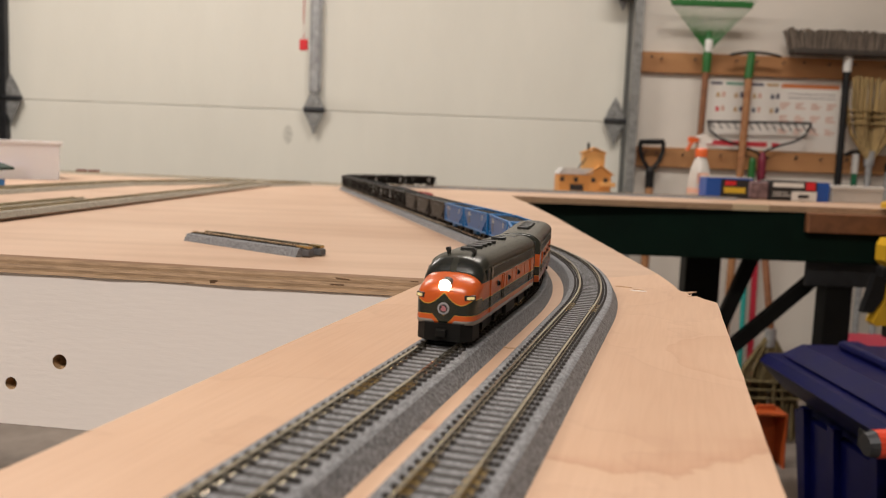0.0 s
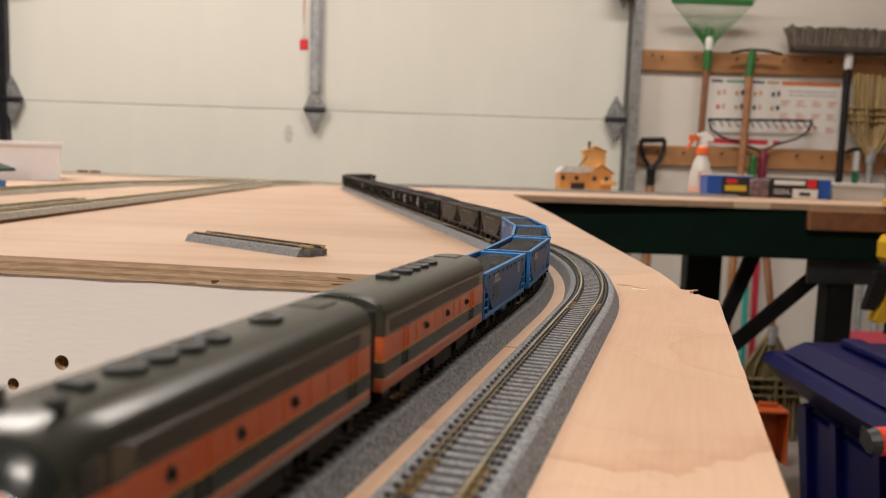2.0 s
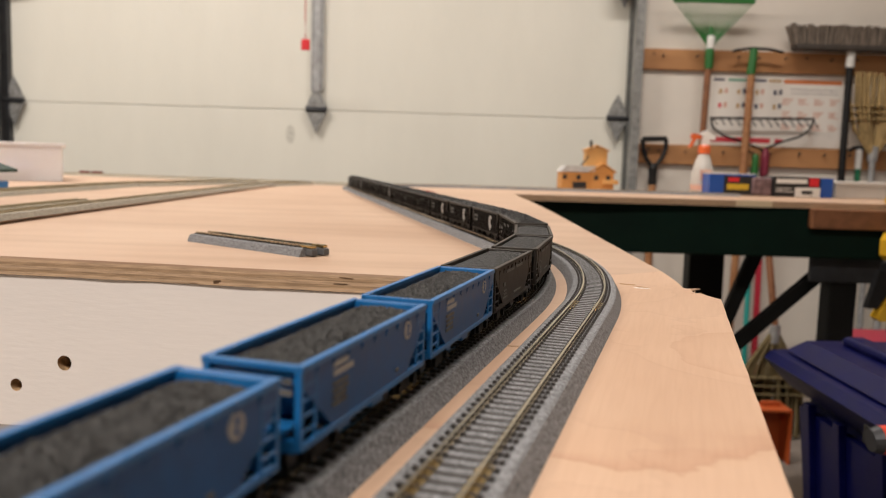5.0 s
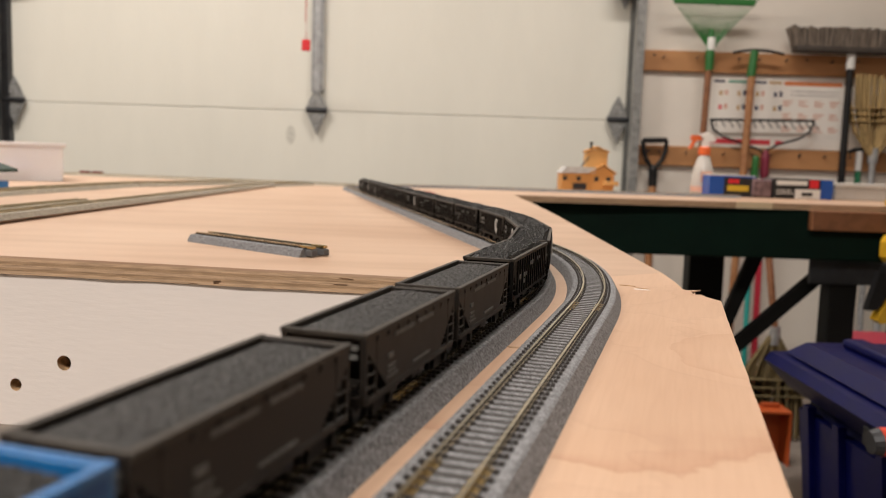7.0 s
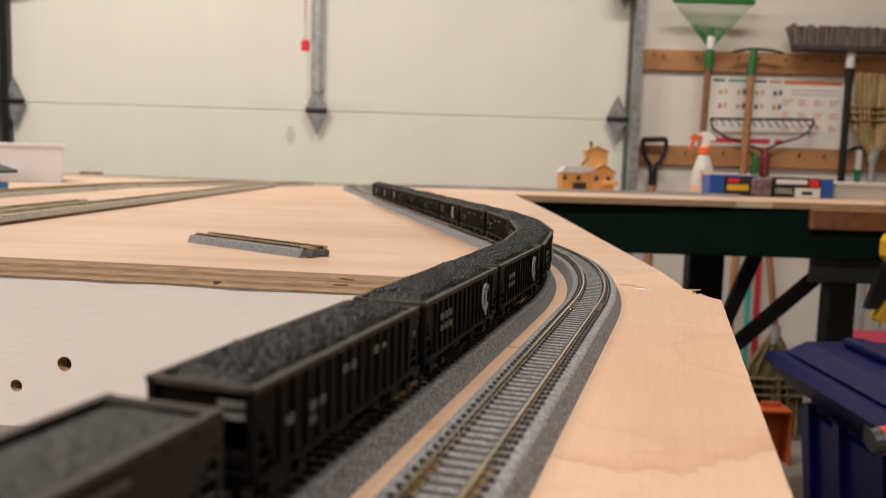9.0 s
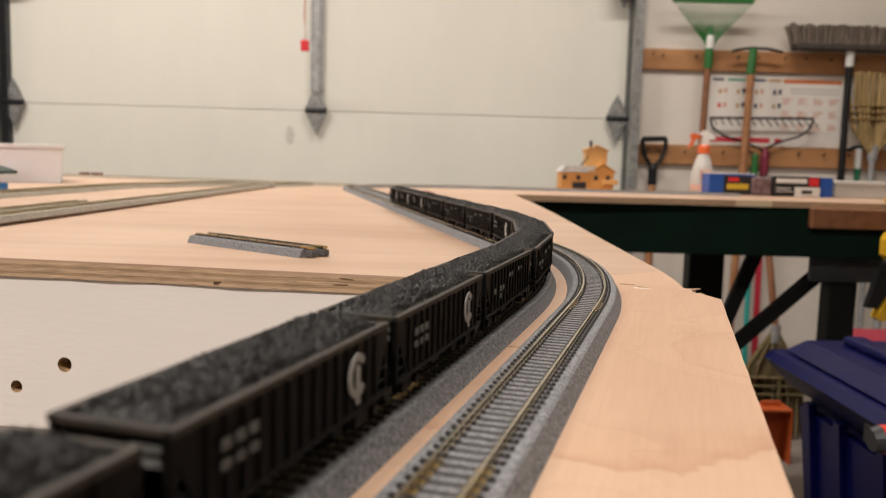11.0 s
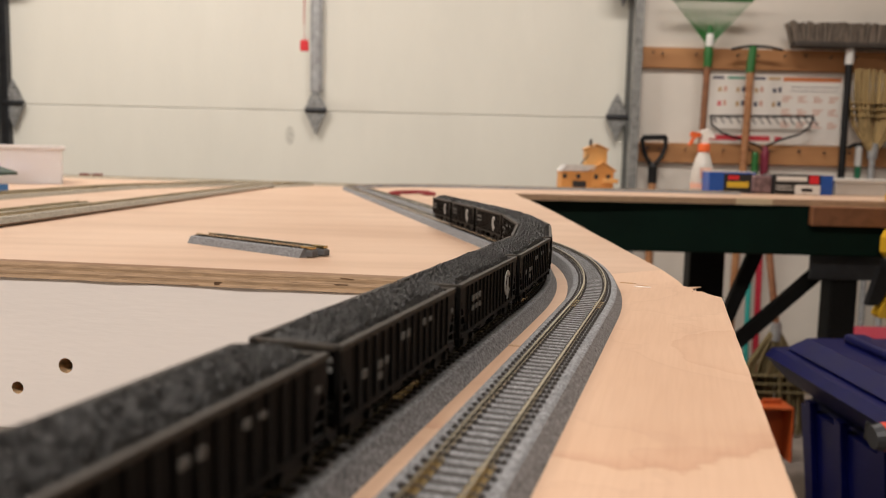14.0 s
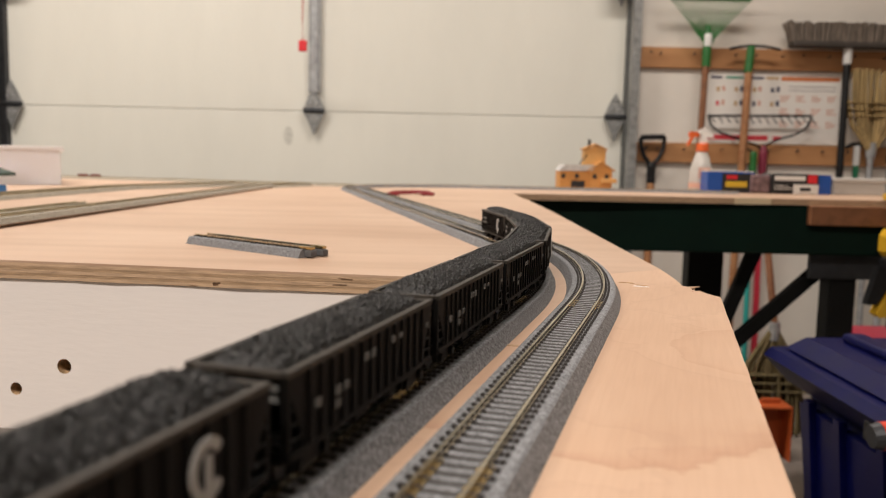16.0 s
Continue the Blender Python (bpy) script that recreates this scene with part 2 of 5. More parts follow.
def tube(pts, r, n=8, bm=None):
    """A bent round bar through the points."""
    bm = bm or bmesh.new()
    rings = []
    for i, p in enumerate(pts):
        p = Vector(p)
        d = (Vector(pts[min(i + 1, len(pts) - 1)]) - Vector(pts[max(i - 1, 0)])).normalized()
        q = d.to_track_quat("Z", "Y")
        rings.append([bm.verts.new(p + q @ Vector((r * math.cos(2 * math.pi * k / n), r * math.sin(2 * math.pi * k / n), 0))) for k in range(n)])
    for a, b in zip(rings, rings[1:]):
        for k in range(n):
            bm.faces.new((a[k], a[(k + 1) % n], b[(k + 1) % n], b[k]))
    bm.faces.new(rings[0][::-1])
    bm.faces.new(rings[-1])
    return bm


def prism(bm, outline, plane, lo, hi, mat=0):
    """An outline in the plane 'yz', 'xz' or 'xy', drawn out from lo to hi along the third axis."""
    def at(u, v, w):
        return {"yz": (w, u, v), "xz": (u, w, v), "xy": (u, v, w)}[plane]
    a = [bm.verts.new(at(u, v, lo)) for u, v in outline]
    b = [bm.verts.new(at(u, v, hi)) for u, v in outline]
    fs = [bm.faces.new(a[::-1]), bm.faces.new(b)]
    for i in range(len(a)):
        j = (i + 1) % len(a)
        fs.append(bm.faces.new((a[i], a[j], b[j], b[i])))
    for f in fs:
        f.material_index = mat
    return bm


def prismed(*a, **k):
    return prism(bmesh.new(), *a, **k)


def lathe(bm, profile, n=24, at=(0, 0, 0), mat=0):
    """A turned shape: (radius, height) from bottom to top about a vertical axis."""
    rings = [[bm.verts.new((at[0] + r * math.cos(2 * math.pi * k / n), at[1] + r * math.sin(2 * math.pi * k / n), at[2] + z)) for k in range(n)] for r, z in profile]
    fs = []
    for a, b in zip(rings, rings[1:]):
        for k in range(n):
            fs.append(bm.faces.new((a[k], a[(k + 1) % n], b[(k + 1) % n], b[k])))
    fs.append(bm.faces.new(rings[0][::-1]))
    fs.append(bm.faces.new(rings[-1]))
    for f in fs:
        f.material_index = mat
    return bm


def sweep(bm, profile, line, closed=True, mat=0):
    """A cross section of (aside, height) drawn along a line of (x, y, heading)."""
    rings = []
    for x, y, a in line:
        nx, ny = math.cos(a), -math.sin(a)
        rings.append([bm.verts.new((x + nx * u, y + ny * u, v)) for u, v in profile])
    n = len(profile)
    for a, b in zip(rings, rings[1:]):
        for k in range(n if closed else n - 1):
            bm.faces.new((a[k], a[(k + 1) % n], b[(k + 1) % n], b[k])).material_index = mat
    if closed:
        bm.faces.new(rings[0][::-1]).material_index = mat
        bm.faces.new(rings[-1]).material_index = mat
    return bm


# ---------------------------------------------------------------- the railway's line
P0, A0, S1, R1, TURN1, APART = (-0.00548, 0.110), 0.29485, 0.21448, 0.52634, 0.51242, 0.03026
L2, R2 = 1.049, 0.25
RAIL = T + 0.0067


def line_at(s, aside=0.0):
    """Where the train's line is, s metres back from the near straight: x, y, heading (0 is +y, clockwise)."""
    dx, dy, nx, ny = math.sin(A0), math.cos(A0), math.cos(A0), -math.sin(A0)
    r = R1 - APART
    ox, oy = P0[0] - nx * APART, P0[1] - ny * APART
    if s <= S1:
        return ox + dx * s + nx * aside, oy + dy * s + ny * aside, A0
    cx, cy = P0[0] + dx * S1 - nx * R1, P0[1] + dy * S1 - ny * R1
    a = A0 - min((s - S1) / r, TURN1)
    nx, ny = math.cos(a), -math.sin(a)
    x, y = cx + nx * (r + aside), cy + ny * (r + aside)
    s -= S1 + r * TURN1
    if s <= 0:
        return x, y, a
    dx, dy = math.sin(a), math.cos(a)
    g = min(s, L2)
    x, y = x + dx * g, y + dy * g
    s -= L2
    if s <= 0:
        return x, y, a
    turn = math.pi / 2 - a
    cx, cy = x + nx * (R2 - aside), y + ny * (R2 - aside)
    b = a + min(s / R2, turn)
    x, y = cx - math.cos(b) * (R2 - aside), cy + math.sin(b) * (R2 - aside)
    s -= R2 * turn
    if s > 0:
        x += s
    return x, y, b


# ---------------------------------------------------------------- the room
DOOR_Y = 3.31
WALL_Y = 3.26


def panel_box(name, x0, x1, y0, y1, z0, z1, mat, label, category="wall", bevel=0.0):
    ob = part(name, boxed(x0, x1, y0, y1, z0, z1, bevel), mat)
    return tagged(ob, label, category, kind="structure")


panel_box("floor", -4.2, 4.2, -3.6, 3.6, -0.12, 0.0, M_floor, "worn brown-grey concrete garage floor", "floor")
panel_box("ceiling", -4.2, 4.2, -3.6, 3.6, 2.72, 2.84, M_ceil, "plain off-white garage ceiling", "ceiling")
panel_box("wall_north_east", 0.745, 4.2, WALL_Y, WALL_Y + 0.14, 0, 2.72, M_wall, "white painted garage wall behind hanging tools")
panel_box("wall_north_west", -4.2, -1.80, WALL_Y, WALL_Y + 0.14, 0, 2.72, M_wall, "white painted garage wall beside the door")
panel_box("wall_north_lintel", -1.80, 0.745, WALL_Y, WALL_Y + 0.14, 2.20, 2.72, M_wall, "white painted wall above the garage door")
panel_box("wall_west", -4.2, -4.08, -3.6, 3.26, 0, 2.72, M_wall, "white painted garage side wall")
panel_box("wall_east", 4.08, 4.2, -3.6, 3.26, 0, 2.72, M_wall, "white painted garage side wall")
panel_box("wall_south", -4.08, 4.08, -3.6, -3.48, 0, 2.72, M_wall, "white painted garage rear wall")

for lx, ly, lz, sx, sy, w in LAMPS:
    fix = empty("ceiling_lamp", "square white flush ceiling lamp, lit", "lamp", "ceiling lamps", (lx, ly, 2.72))
    part("housing", boxed(-sx / 2 - 0.02, sx / 2 + 0.02, -sy / 2 - 0.02, sy / 2 + 0.02, -0.03, 0.0, 0.006), M_ceil, fix)

# sectional garage door with its hinges
door = empty("garage_door", "cream painted sectional garage door, closed", "garage door", at=(-0.525, DOOR_Y, 0))
JOINTS = (0.0, 0.541, 1.074, 1.607, 2.14)
for z0, z1 in zip(JOINTS, JOINTS[1:]):
    bm = prismed([(-0.003, z0 + 0.0008), (-0.005, z0 + 0.004), (-0.005, z1 - 0.004), (-0.003, z1 - 0.0008), (0.045, z1 - 0.001), (0.045, z0 + 0.001)], "yz", -1.27, 1.27)
    part("door_panel", bm, M_door, door)
STILE = [(-0.023, 0.0), (-0.023, -0.024), (-0.019, -0.024), (-0.012, -0.030), (0.012, -0.030), (0.019, -0.024), (0.023, -0.024), (0.023, 0.0)]
for z0, z1 in ((1.15, 1.54), (1.66, 2.10)):
    bm = prismed([(u, v - 0.006) for u, v in STILE], "xy", z0, z1)
    part("centre_stile", bm, M_galv, door, "galvanised steel stile")


def hinge(x, z, parent, big=1.0):
    """A strap hinge: two pointed leaves about a rolled knuckle."""
    ob = part("hinge", prismed([(-0.042 * big, 0.006), (-0.024, 0.05), (0, 0.095), (0.024, 0.05), (0.042 * big, 0.006)], "xz", -0.034, -0.030), M_hinge, parent)
    ob.location = (x, 0, z)
    lower = part("leaf", prismed([(-0.042 * big, -0.006), (-0.022, -0.05), (0, -0.10), (0.022, -0.05), (0.042 * big, -0.006)], "xz", -0.034, -0.030), M_hinge, ob)
    part("knuckle", rodded((-0.042 * big, -0.034, 0), (0.042 * big, -0.034, 0), 0.010), M_darkmetal, ob)
    for bx, bz in ((-0.014, 0.03), (0.014, 0.03), (0, 0.065), (-0.014, -0.03), (0.014, -0.03), (0, -0.065)):
        part("bolt", rodded((bx, -0.0405, bz), (bx, -0.034, bz), 0.005, n=6), M_galv, ob)
    return ob


hinge(0.0, JOINTS[2] + 0.003, door)
hinge(0.0, JOINTS[3], door)
for hx in (-1.205, 1.212):
    hinge(hx - 0.006, JOINTS[2] + 0.004, door)
    hinge(hx, JOINTS[3], door)
    part("roller_stem", rodded((hx, -0.034, JOINTS[2] + 0.004), (hx + (0.075 if hx > 0 else -0.075), -0.034, JOINTS[2] + 0.004), 0.007), M_darkmetal, door)
part("scuff", prismed([(-0.108 + 0.020 * math.cos(0.4 * k), 0.975 + 0.038 * math.sin(0.4 * k)) for k in range(16)], "xz", -0.0056, -0.0052), material("door_scuff", (0.58, 0.57, 0.515), 0.7, noise_scale=60, noise_amount=0.2), door, "grey scuff mark")


def door_track(x, mat, label, turned):
    t = empty("door_track", label, "door track", "garage door tracks", (x, WALL_Y - 0.05, 0))
    w = 0.016
    bm = prismed([(-w, 0.024), (-w, -0.024), (w, -0.024), (w, 0.024), (w - 0.003, 0.024), (w - 0.003, -0.021), (-w + 0.003, -0.021), (-w + 0.003, 0.024)], "xy", 0.02, 2.15)
    part("channel", bm, mat, t)
    for z in (0.5, 1.62):
        part("bracket", boxed(-0.10 * turned if turned > 0 else w, -w if turned > 0 else 0.10, -0.03, 0.05, z - 0.055, z, 0.004), M_darkmetal, t)
        part("bolt", rodded((0, -0.032, z - 0.02), (0, -0.024, z - 0.02), 0.008, n=6), M_galv, t)
    return t


door_track(0.736, M_hinge, "galvanised steel garage door track on the jamb", 1)
door_track(-1.778, M_darkmetal, "dark steel garage door track on the jamb", -1)
panel_box("trim_jamb_east", 0.716, 0.745, WALL_Y + 0.012, WALL_Y + 0.14, 0, 2.2, material("grey_rubber_seal", (0.13, 0.135, 0.13), 0.6, noise_scale=30, noise_amount=0.2), "grey rubber door seal at the jamb", "trim")
panel_box("trim_jamb_west", -1.80, -1.755, WALL_Y + 0.012, WALL_Y + 0.14, 0, 2.2, M_darkmetal, "dark rubber door seal at the jamb", "trim")

pull = empty("release_cord", "red release cord with a red plastic tag", "cord", at=(-0.54, 3.1, T + 0.48))
part("cord", tube([(0, 0, 0.02), (-0.002, 0.001, 0.1), (0.001, 0, 0.3), (0.0, 0, 1.416)], 0.0025), M_cord, pull)
part("tag", boxed(-0.016, 0.016, -0.005, 0.005, -0.02, 0.022, 0.004), M_red, pull)

# ---------------------------------------------------------------- the layout's boards
def board(name, outline, z0, z1, mat_top, label, group=""):
    """A plywood sheet: veneer faces, and an edge of plies."""
    th = empty(name, label, "plywood board", group)
    n = 5
    bm = bmesh.new()
    prism(bm, outline, "xy", z1 - 0.0012, z1)
    part("face_veneer", bm, mat_top, th)
    for i in range(n):
        a = z0 + (z1 - 0.0012 - z0) * i / n
        b = z0 + (z1 - 0.0012 - z0) * (i + 1) / n
        cx = sum(p[0] for p in outline) / len(outline)
        cy = sum(p[1] for p in outline) / len(outline)
        k = 0.0006 if i % 2 else 0.0
        out = [(x + (cx - x) * k, y + (cy - y) * k) for x, y in outline]
        part("ply", prismed(out, "xy", a, b), M_plydark if i % 2 else M_plyedge, th)
    return th


def rough_line(a, b, n, amp, seed):
    """A sawn edge from a to b, a little uneven."""
    rnd = random.Random(seed)
    L = math.hypot(b[0] - a[0], b[1] - a[1])
    nx, ny = (b[1] - a[1]) / L, -(b[0] - a[0]) / L
    out = []
    for i in range(n):
        t = i / n
        w = rnd.uniform(-amp, amp) if i else 0
        out.append((a[0] + (b[0] - a[0]) * t + nx * w, a[1] + (b[1] - a[1]) * t + ny * w))
    return out


main = rough_line((-2.2, 0.72), (-0.0115, 0.4165), 90, 0.0006, 1) + [(-0.0115, 0.4165), (0.050, 0.4165)] + \
    [(0.1285, 0.470), (0.133, 0.716), (0.139, 1.0), (0.141, 1.30), (0.139, 1.42), (0.139, 1.95), (-2.2, 2.15)]
sheet_board = board("plywood_sheet", main, T - 0.0102, T, M_ply, "pale birch plywood sheet with rough sawn edge, carrying track")
strip = [(-0.62, -1.75), (-0.48, -1.79)] + rough_line((-0.4720, -1.79), (0.0665, 0.145), 30, 0.00012, 2) + \
    rough_line((0.0665, 0.145), (0.1305, 0.373), 20, 0.00012, 3) + \
    [(0.1305, 0.373), (0.1275, 0.382), (0.1265, 0.389), (0.1235, 0.391), (0.1245, 0.402), (0.1225, 0.407), (0.1235, 0.414), (0.1255, 0.430), (0.1285, 0.4699), (0.0501, 0.4164), (-0.0030, 0.4164)]
strip_board = board("plywood_strip", strip, T - 0.0125, T, M_strip, "pale birch plywood strip with a splintered corner")
rnd = random.Random(11)
for k in range(7):
    x, y = 0.1238 + rnd.uniform(-0.001, 0.003), 0.386 + 0.0030 * k
    l, w = rnd.uniform(0.0015, 0.0038), rnd.uniform(0.0004, 0.0011)
    ob = part("splinter", prismed([(-w, -0.002), (w, -0.002), (w * 0.4, l * 0.6), (0, l)], "xy", -0.0006, 0.0), M_strip, strip_board)
    ob.matrix_local = pose(x, y, T + rnd.uniform(-0.001, 0.0004), rnd.uniform(-5, 28), 0, -70 + rnd.uniform(-35, 35))
for x, y, l, m, r in ((0.0955, 0.412, 0.0042, M_hole, 70), (0.1000, 0.400, 0.0040, M_whitewood, 75), (0.1010, 0.4035, 0.0030, M_hole, 60), (0.0250, 0.262, 0.0030, M_plyedge, 80)):
    ob = part("chip", prismed([(-0.0006, -l), (0.0007, -l * 0.7), (0.0009, l * 0.8), (0.0, l), (-0.0008, l * 0.4)], "xy", -0.0004, 0.0003), m, strip_board, "small chip in the veneer")
    ob.matrix_local = pose(x, y, T, 0, 0, r)
rnd = random.Random(21)
M_void = material("plywood_void", (0.12, 0.065, 0.03), 0.9, noise_scale=300, noise_amount=0.4)
for k in range(12):
    u = rnd.uniform(0.0, 0.34)
    w, hgt, zz = rnd.uniform(0.001, 0.004), rnd.uniform(0.00005, 0.00013), rnd.uniform(0.0012, 0.0096)
    if k == 0:
        u, w, hgt, zz = 0.1105, 0.0024, 0.0009, 0.0083
    ob = part("void", boxed(-w, w, -0.0003, 0.0006, -hgt, hgt), M_void, sheet_board, "dark gap in the plies")
    ob.matrix_local = pose(-0.0115 - u * 0.9905, 0.4165 + u * 0.1374, T - zz, 0, rnd.uniform(-6, 6), -7.9)
right = [(0.1392, 1.62), (0.80, 1.66), (2.3, 1.75), (2.3, 2.24), (0.1392, 2.12)]
board("plywood_shelf", right, T - 0.0125, T, M_ply, "pale birch plywood sheet on a green steel bench")
left = [(-2.2, 0.40), (-0.352, 0.615), (-0.340, 1.56), (-2.2, 1.70)]
sub = tagged(part("thin_underlay", prismed(left, "xy", T + 0.0003, T + 0.0028), M_ply), "thin pale underlay sheet beneath the siding tracks", "board")

apron = empty("apron_board", "white painted apron board with two drilled holes", "board", at=(-0.0115, 0.4165 + 0.0012, T - 0.0102), rz=math.degrees(math.atan2(0.3035, -2.1885)) + 180)


def drilled_board(parent, x0, x1, z0, z1, thick, holes):
    """A board with round holes bored right through."""
    bm = bmesh.new()
    xs = sorted({x0, x1} | {v for x, z, r in holes for v in (x - 1.6 * r, x + 1.6 * r)})
    n = 24
    def square(x, z, r):
        out = []
        for k in range(n):
            a = 2 * math.pi * k / n
            c, s = math.cos(a), math.sin(a)
            q = 1.6 * r / max(abs(c), abs(s))
            out.append((x + q * c, z + q * s))
        return out
    for y in (0.0, thick):
        for a, b in zip(xs, xs[1:]):
            h = [q for q in holes if a < q[0] < b]
            if not h:
                bm.faces.new([bm.verts.new((u, y, v)) for u, v in ((a, z0), (b, z0), (b, z1), (a, z1))])
                continue
            x, z, r = h[0]
            for lo, hi in ((z0, z - 1.6 * r), (z + 1.6 * r, z1)):
                bm.faces.new([bm.verts.new((u, y, v)) for u, v in ((a, lo), (b, lo), (b, hi), (a, hi))])
            sq = square(x, z, r)
            for k in range(n):
                j = (k + 1) % n
                ring = [(x + r * math.cos(2 * math.pi * i / n), z + r * math.sin(2 * math.pi * i / n)) for i in (k, j)]
                bm.faces.new([bm.verts.new((u, y, v)) for u, v in (sq[k], sq[j], ring[1], ring[0])])
    for x, z, r in holes:
        for k in range(n):
            p = [(x + r * math.cos(2 * math.pi * i / n), z + r * math.sin(2 * math.pi * i / n)) for i in (k, k + 1)]
            bm.faces.new([bm.verts.new(v) for v in ((p[0][0], 0, p[0][1]), (p[1][0], 0, p[1][1]), (p[1][0], thick, p[1][1]), (p[0][0], thick, p[0][1]))]).material_index = 1
    for a, b in (((x0, z0), (x1, z0)), ((x0, z1), (x1, z1)), ((x0, z0), (x0, z1)), ((x1, z0), (x1, z1))):
        bm.faces.new([bm.verts.new(v) for v in ((a[0], 0, a[1]), (b[0], 0, b[1]), (b[0], thick, b[1]), (a[0], thick, a[1]))])
    bmesh.ops.remove_doubles(bm, verts=bm.verts, dist=1e-6)
    return part("panel", bm, [M_whitewood, M_hole], parent)


drilled_board(apron, -2.2, 0.10, -0.0876, -0.0004, 0.018, [(-0.2018, -0.0492, 0.0043), (-0.2318, -0.0638, 0.0036)])
back = tagged(part("inner_brace", boxed(-2.0, 0.05, 0.62, 0.66, T - 0.10, T - 0.0125, 0.002), M_plyedge), "bare timber brace under the plywood", "brace")

# trestle legs hold the strip and the main sheet
for lx, ly in ((-0.42, -1.5), (-0.10, -0.1), (-1.9, 0.85), (-1.2, 1.9), (0.02, 1.75)):
    leg = empty("trestle_leg", "bare timber post under the layout", "post", "timber posts under the layout", (lx, ly, 0))
    part("post", boxed(-0.02, 0.02, -0.045, 0.045, 0.0, T - 0.0125, 0.002), M_plyedge, leg)
    part("foot", boxed(-0.03, 0.03, -0.06, 0.06, 0.0, 0.02, 0.002), M_plyedge, leg)


# ---------------------------------------------------------------- track
BED = [(-0.0125, 0.0), (-0.0100, 0.0046), (-0.0092, 0.0050), (0.0092, 0.0050), (0.0100, 0.0046), (0.0125, 0.0)]
RAIL_SHAPE = [(-0.0006, 0.0050), (-0.0006, 0.0052), (-0.0002, 0.0054), (-0.0002, 0.0061), (-0.00033, 0.0062), (-0.00033, 0.0067), (0.00033, 0.0067), (0.00033, 0.0062), (0.0002, 0.0061), (0.0002, 0.0054), (0.0006, 0.0052), (0.0006, 0.0050)]


def tie_mesh():
    """A sleeper with chamfered top and the clips that hold the rails."""
    bm = bmesh.new()
    prism(bm, [(-0.00075, 0.0046), (-0.00075, 0.00505), (-0.00065, 0.00513), (0.00065, 0.00513), (0.00075, 0.00505), (0.00075, 0.0046)], "yz", -0.0074, 0.0074)
    for x in (-0.0071, -0.0058, -0.0039, 0.0039, 0.0058, 0.0071):
        prism(bm, [(-0.00062, 0.0050), (-0.00050, 0.0057), (0.00050, 0.0057), (0.00062, 0.0050)], "yz", x - 0.00045, x + 0.00045)
    return mesh_of("tie", bm, M_tie)


M_joint = material("grey_joint_plastic", (0.10, 0.10, 0.105), 0.7)
TIE = tie_mesh()
TIE_STEP = 0.0041


def track(name, fn, s0, s1, label, step=0.006, ties=None, rail_mat=None, base=0.0, joints=(), old=False):
    """Roadbed track along fn(s): bed, two rails, sleepers; ties: the stretch whose sleepers are single pieces."""
    th = empty(name, label, "model railway track", "model railway tracks", (0, 0, T + base))
    n = max(2, int((s1 - s0) / step))
    line = [fn(s0 + (s1 - s0) * i / n) for i in range(n + 1)]
    part("roadbed", sweep(bmesh.new(), BED, line), M_ballastold if old else M_ballast, th, "speckled grey moulded ballast")
    for g in (-0.0045, 0.0045):
        part("rail", sweep(bmesh.new(), [(u + g * 1.08, v) for u, v in RAIL_SHAPE], line), rail_mat or M_rail, th, "nickel silver rail")
    rest = bmesh.new()
    k = 0
    s = s0 + 0.002
    while s < s1:
        x, y, a = fn(s)
        m = pose(x, y, 0, 0, 0, -math.degrees(a))
        if ties and ties[0] <= s <= ties[1]:
            ob = new("tie", TIE)
            ob.parent = th
            ob.matrix_local = m
        else:
            vs = [rest.verts.new(m @ Vector((u, v, w))) for u, v, w in ((-.0074, -.0006, .0046), (.0074, -.0006, .0046), (.0074, .0006, .0046), (-.0074, .0006, .0046),
                                                                       (-.0074, -.0006, .0051), (.0074, -.0006, .0051), (.0074, .0006, .0051), (-.0074, .0006, .0051))]
            for q in ((4, 5, 6, 7), (0, 1, 5, 4), (1, 2, 6, 5), (2, 3, 7, 6), (3, 0, 4, 7)):
                rest.faces.new([vs[i] for i in q])
        s += TIE_STEP
    if rest.verts:
        tagged(part("tie_row", rest, M_tieold if old else M_tie, th), kind="stuff")
    else:
        rest.free()
    for js in joints:
        x, y, a = fn(js)
        for g in (-0.00486, 0.00486):
            ob = part("rail_joiner", boxed(-0.0015, 0.0015, -0.0085, 0.0085, 0.0050, 0.0056, 0.0002), M_joiner, th, "brass rail joiner")
            ob.matrix_local = pose(x, y, 0, 0, 0, -math.degrees(a)) @ Matrix.Translation((g, 0, 0))
    return th


track("track", lambda s: line_at(s), -1.9, 2.6, "double railway line's inner track, grey ballast, curving away", ties=(-0.06, 0.60), joints=(0.075, 0.2145, 0.468))
track("track", lambda s: line_at(s, APART), -1.9, 1.5, "double railway line's outer track, grey ballast, curving away", ties=(-0.06, 0.60), joints=(0.026, 0.2145))


def straight(x0, y0, x1, y1):
    L = math.hypot(x1 - x0, y1 - y0)
    a = math.atan2(x1 - x0, y1 - y0)
    return (lambda s: (x0 + (x1 - x0) * s / L, y0 + (y1 - y0) * s / L, a)), L


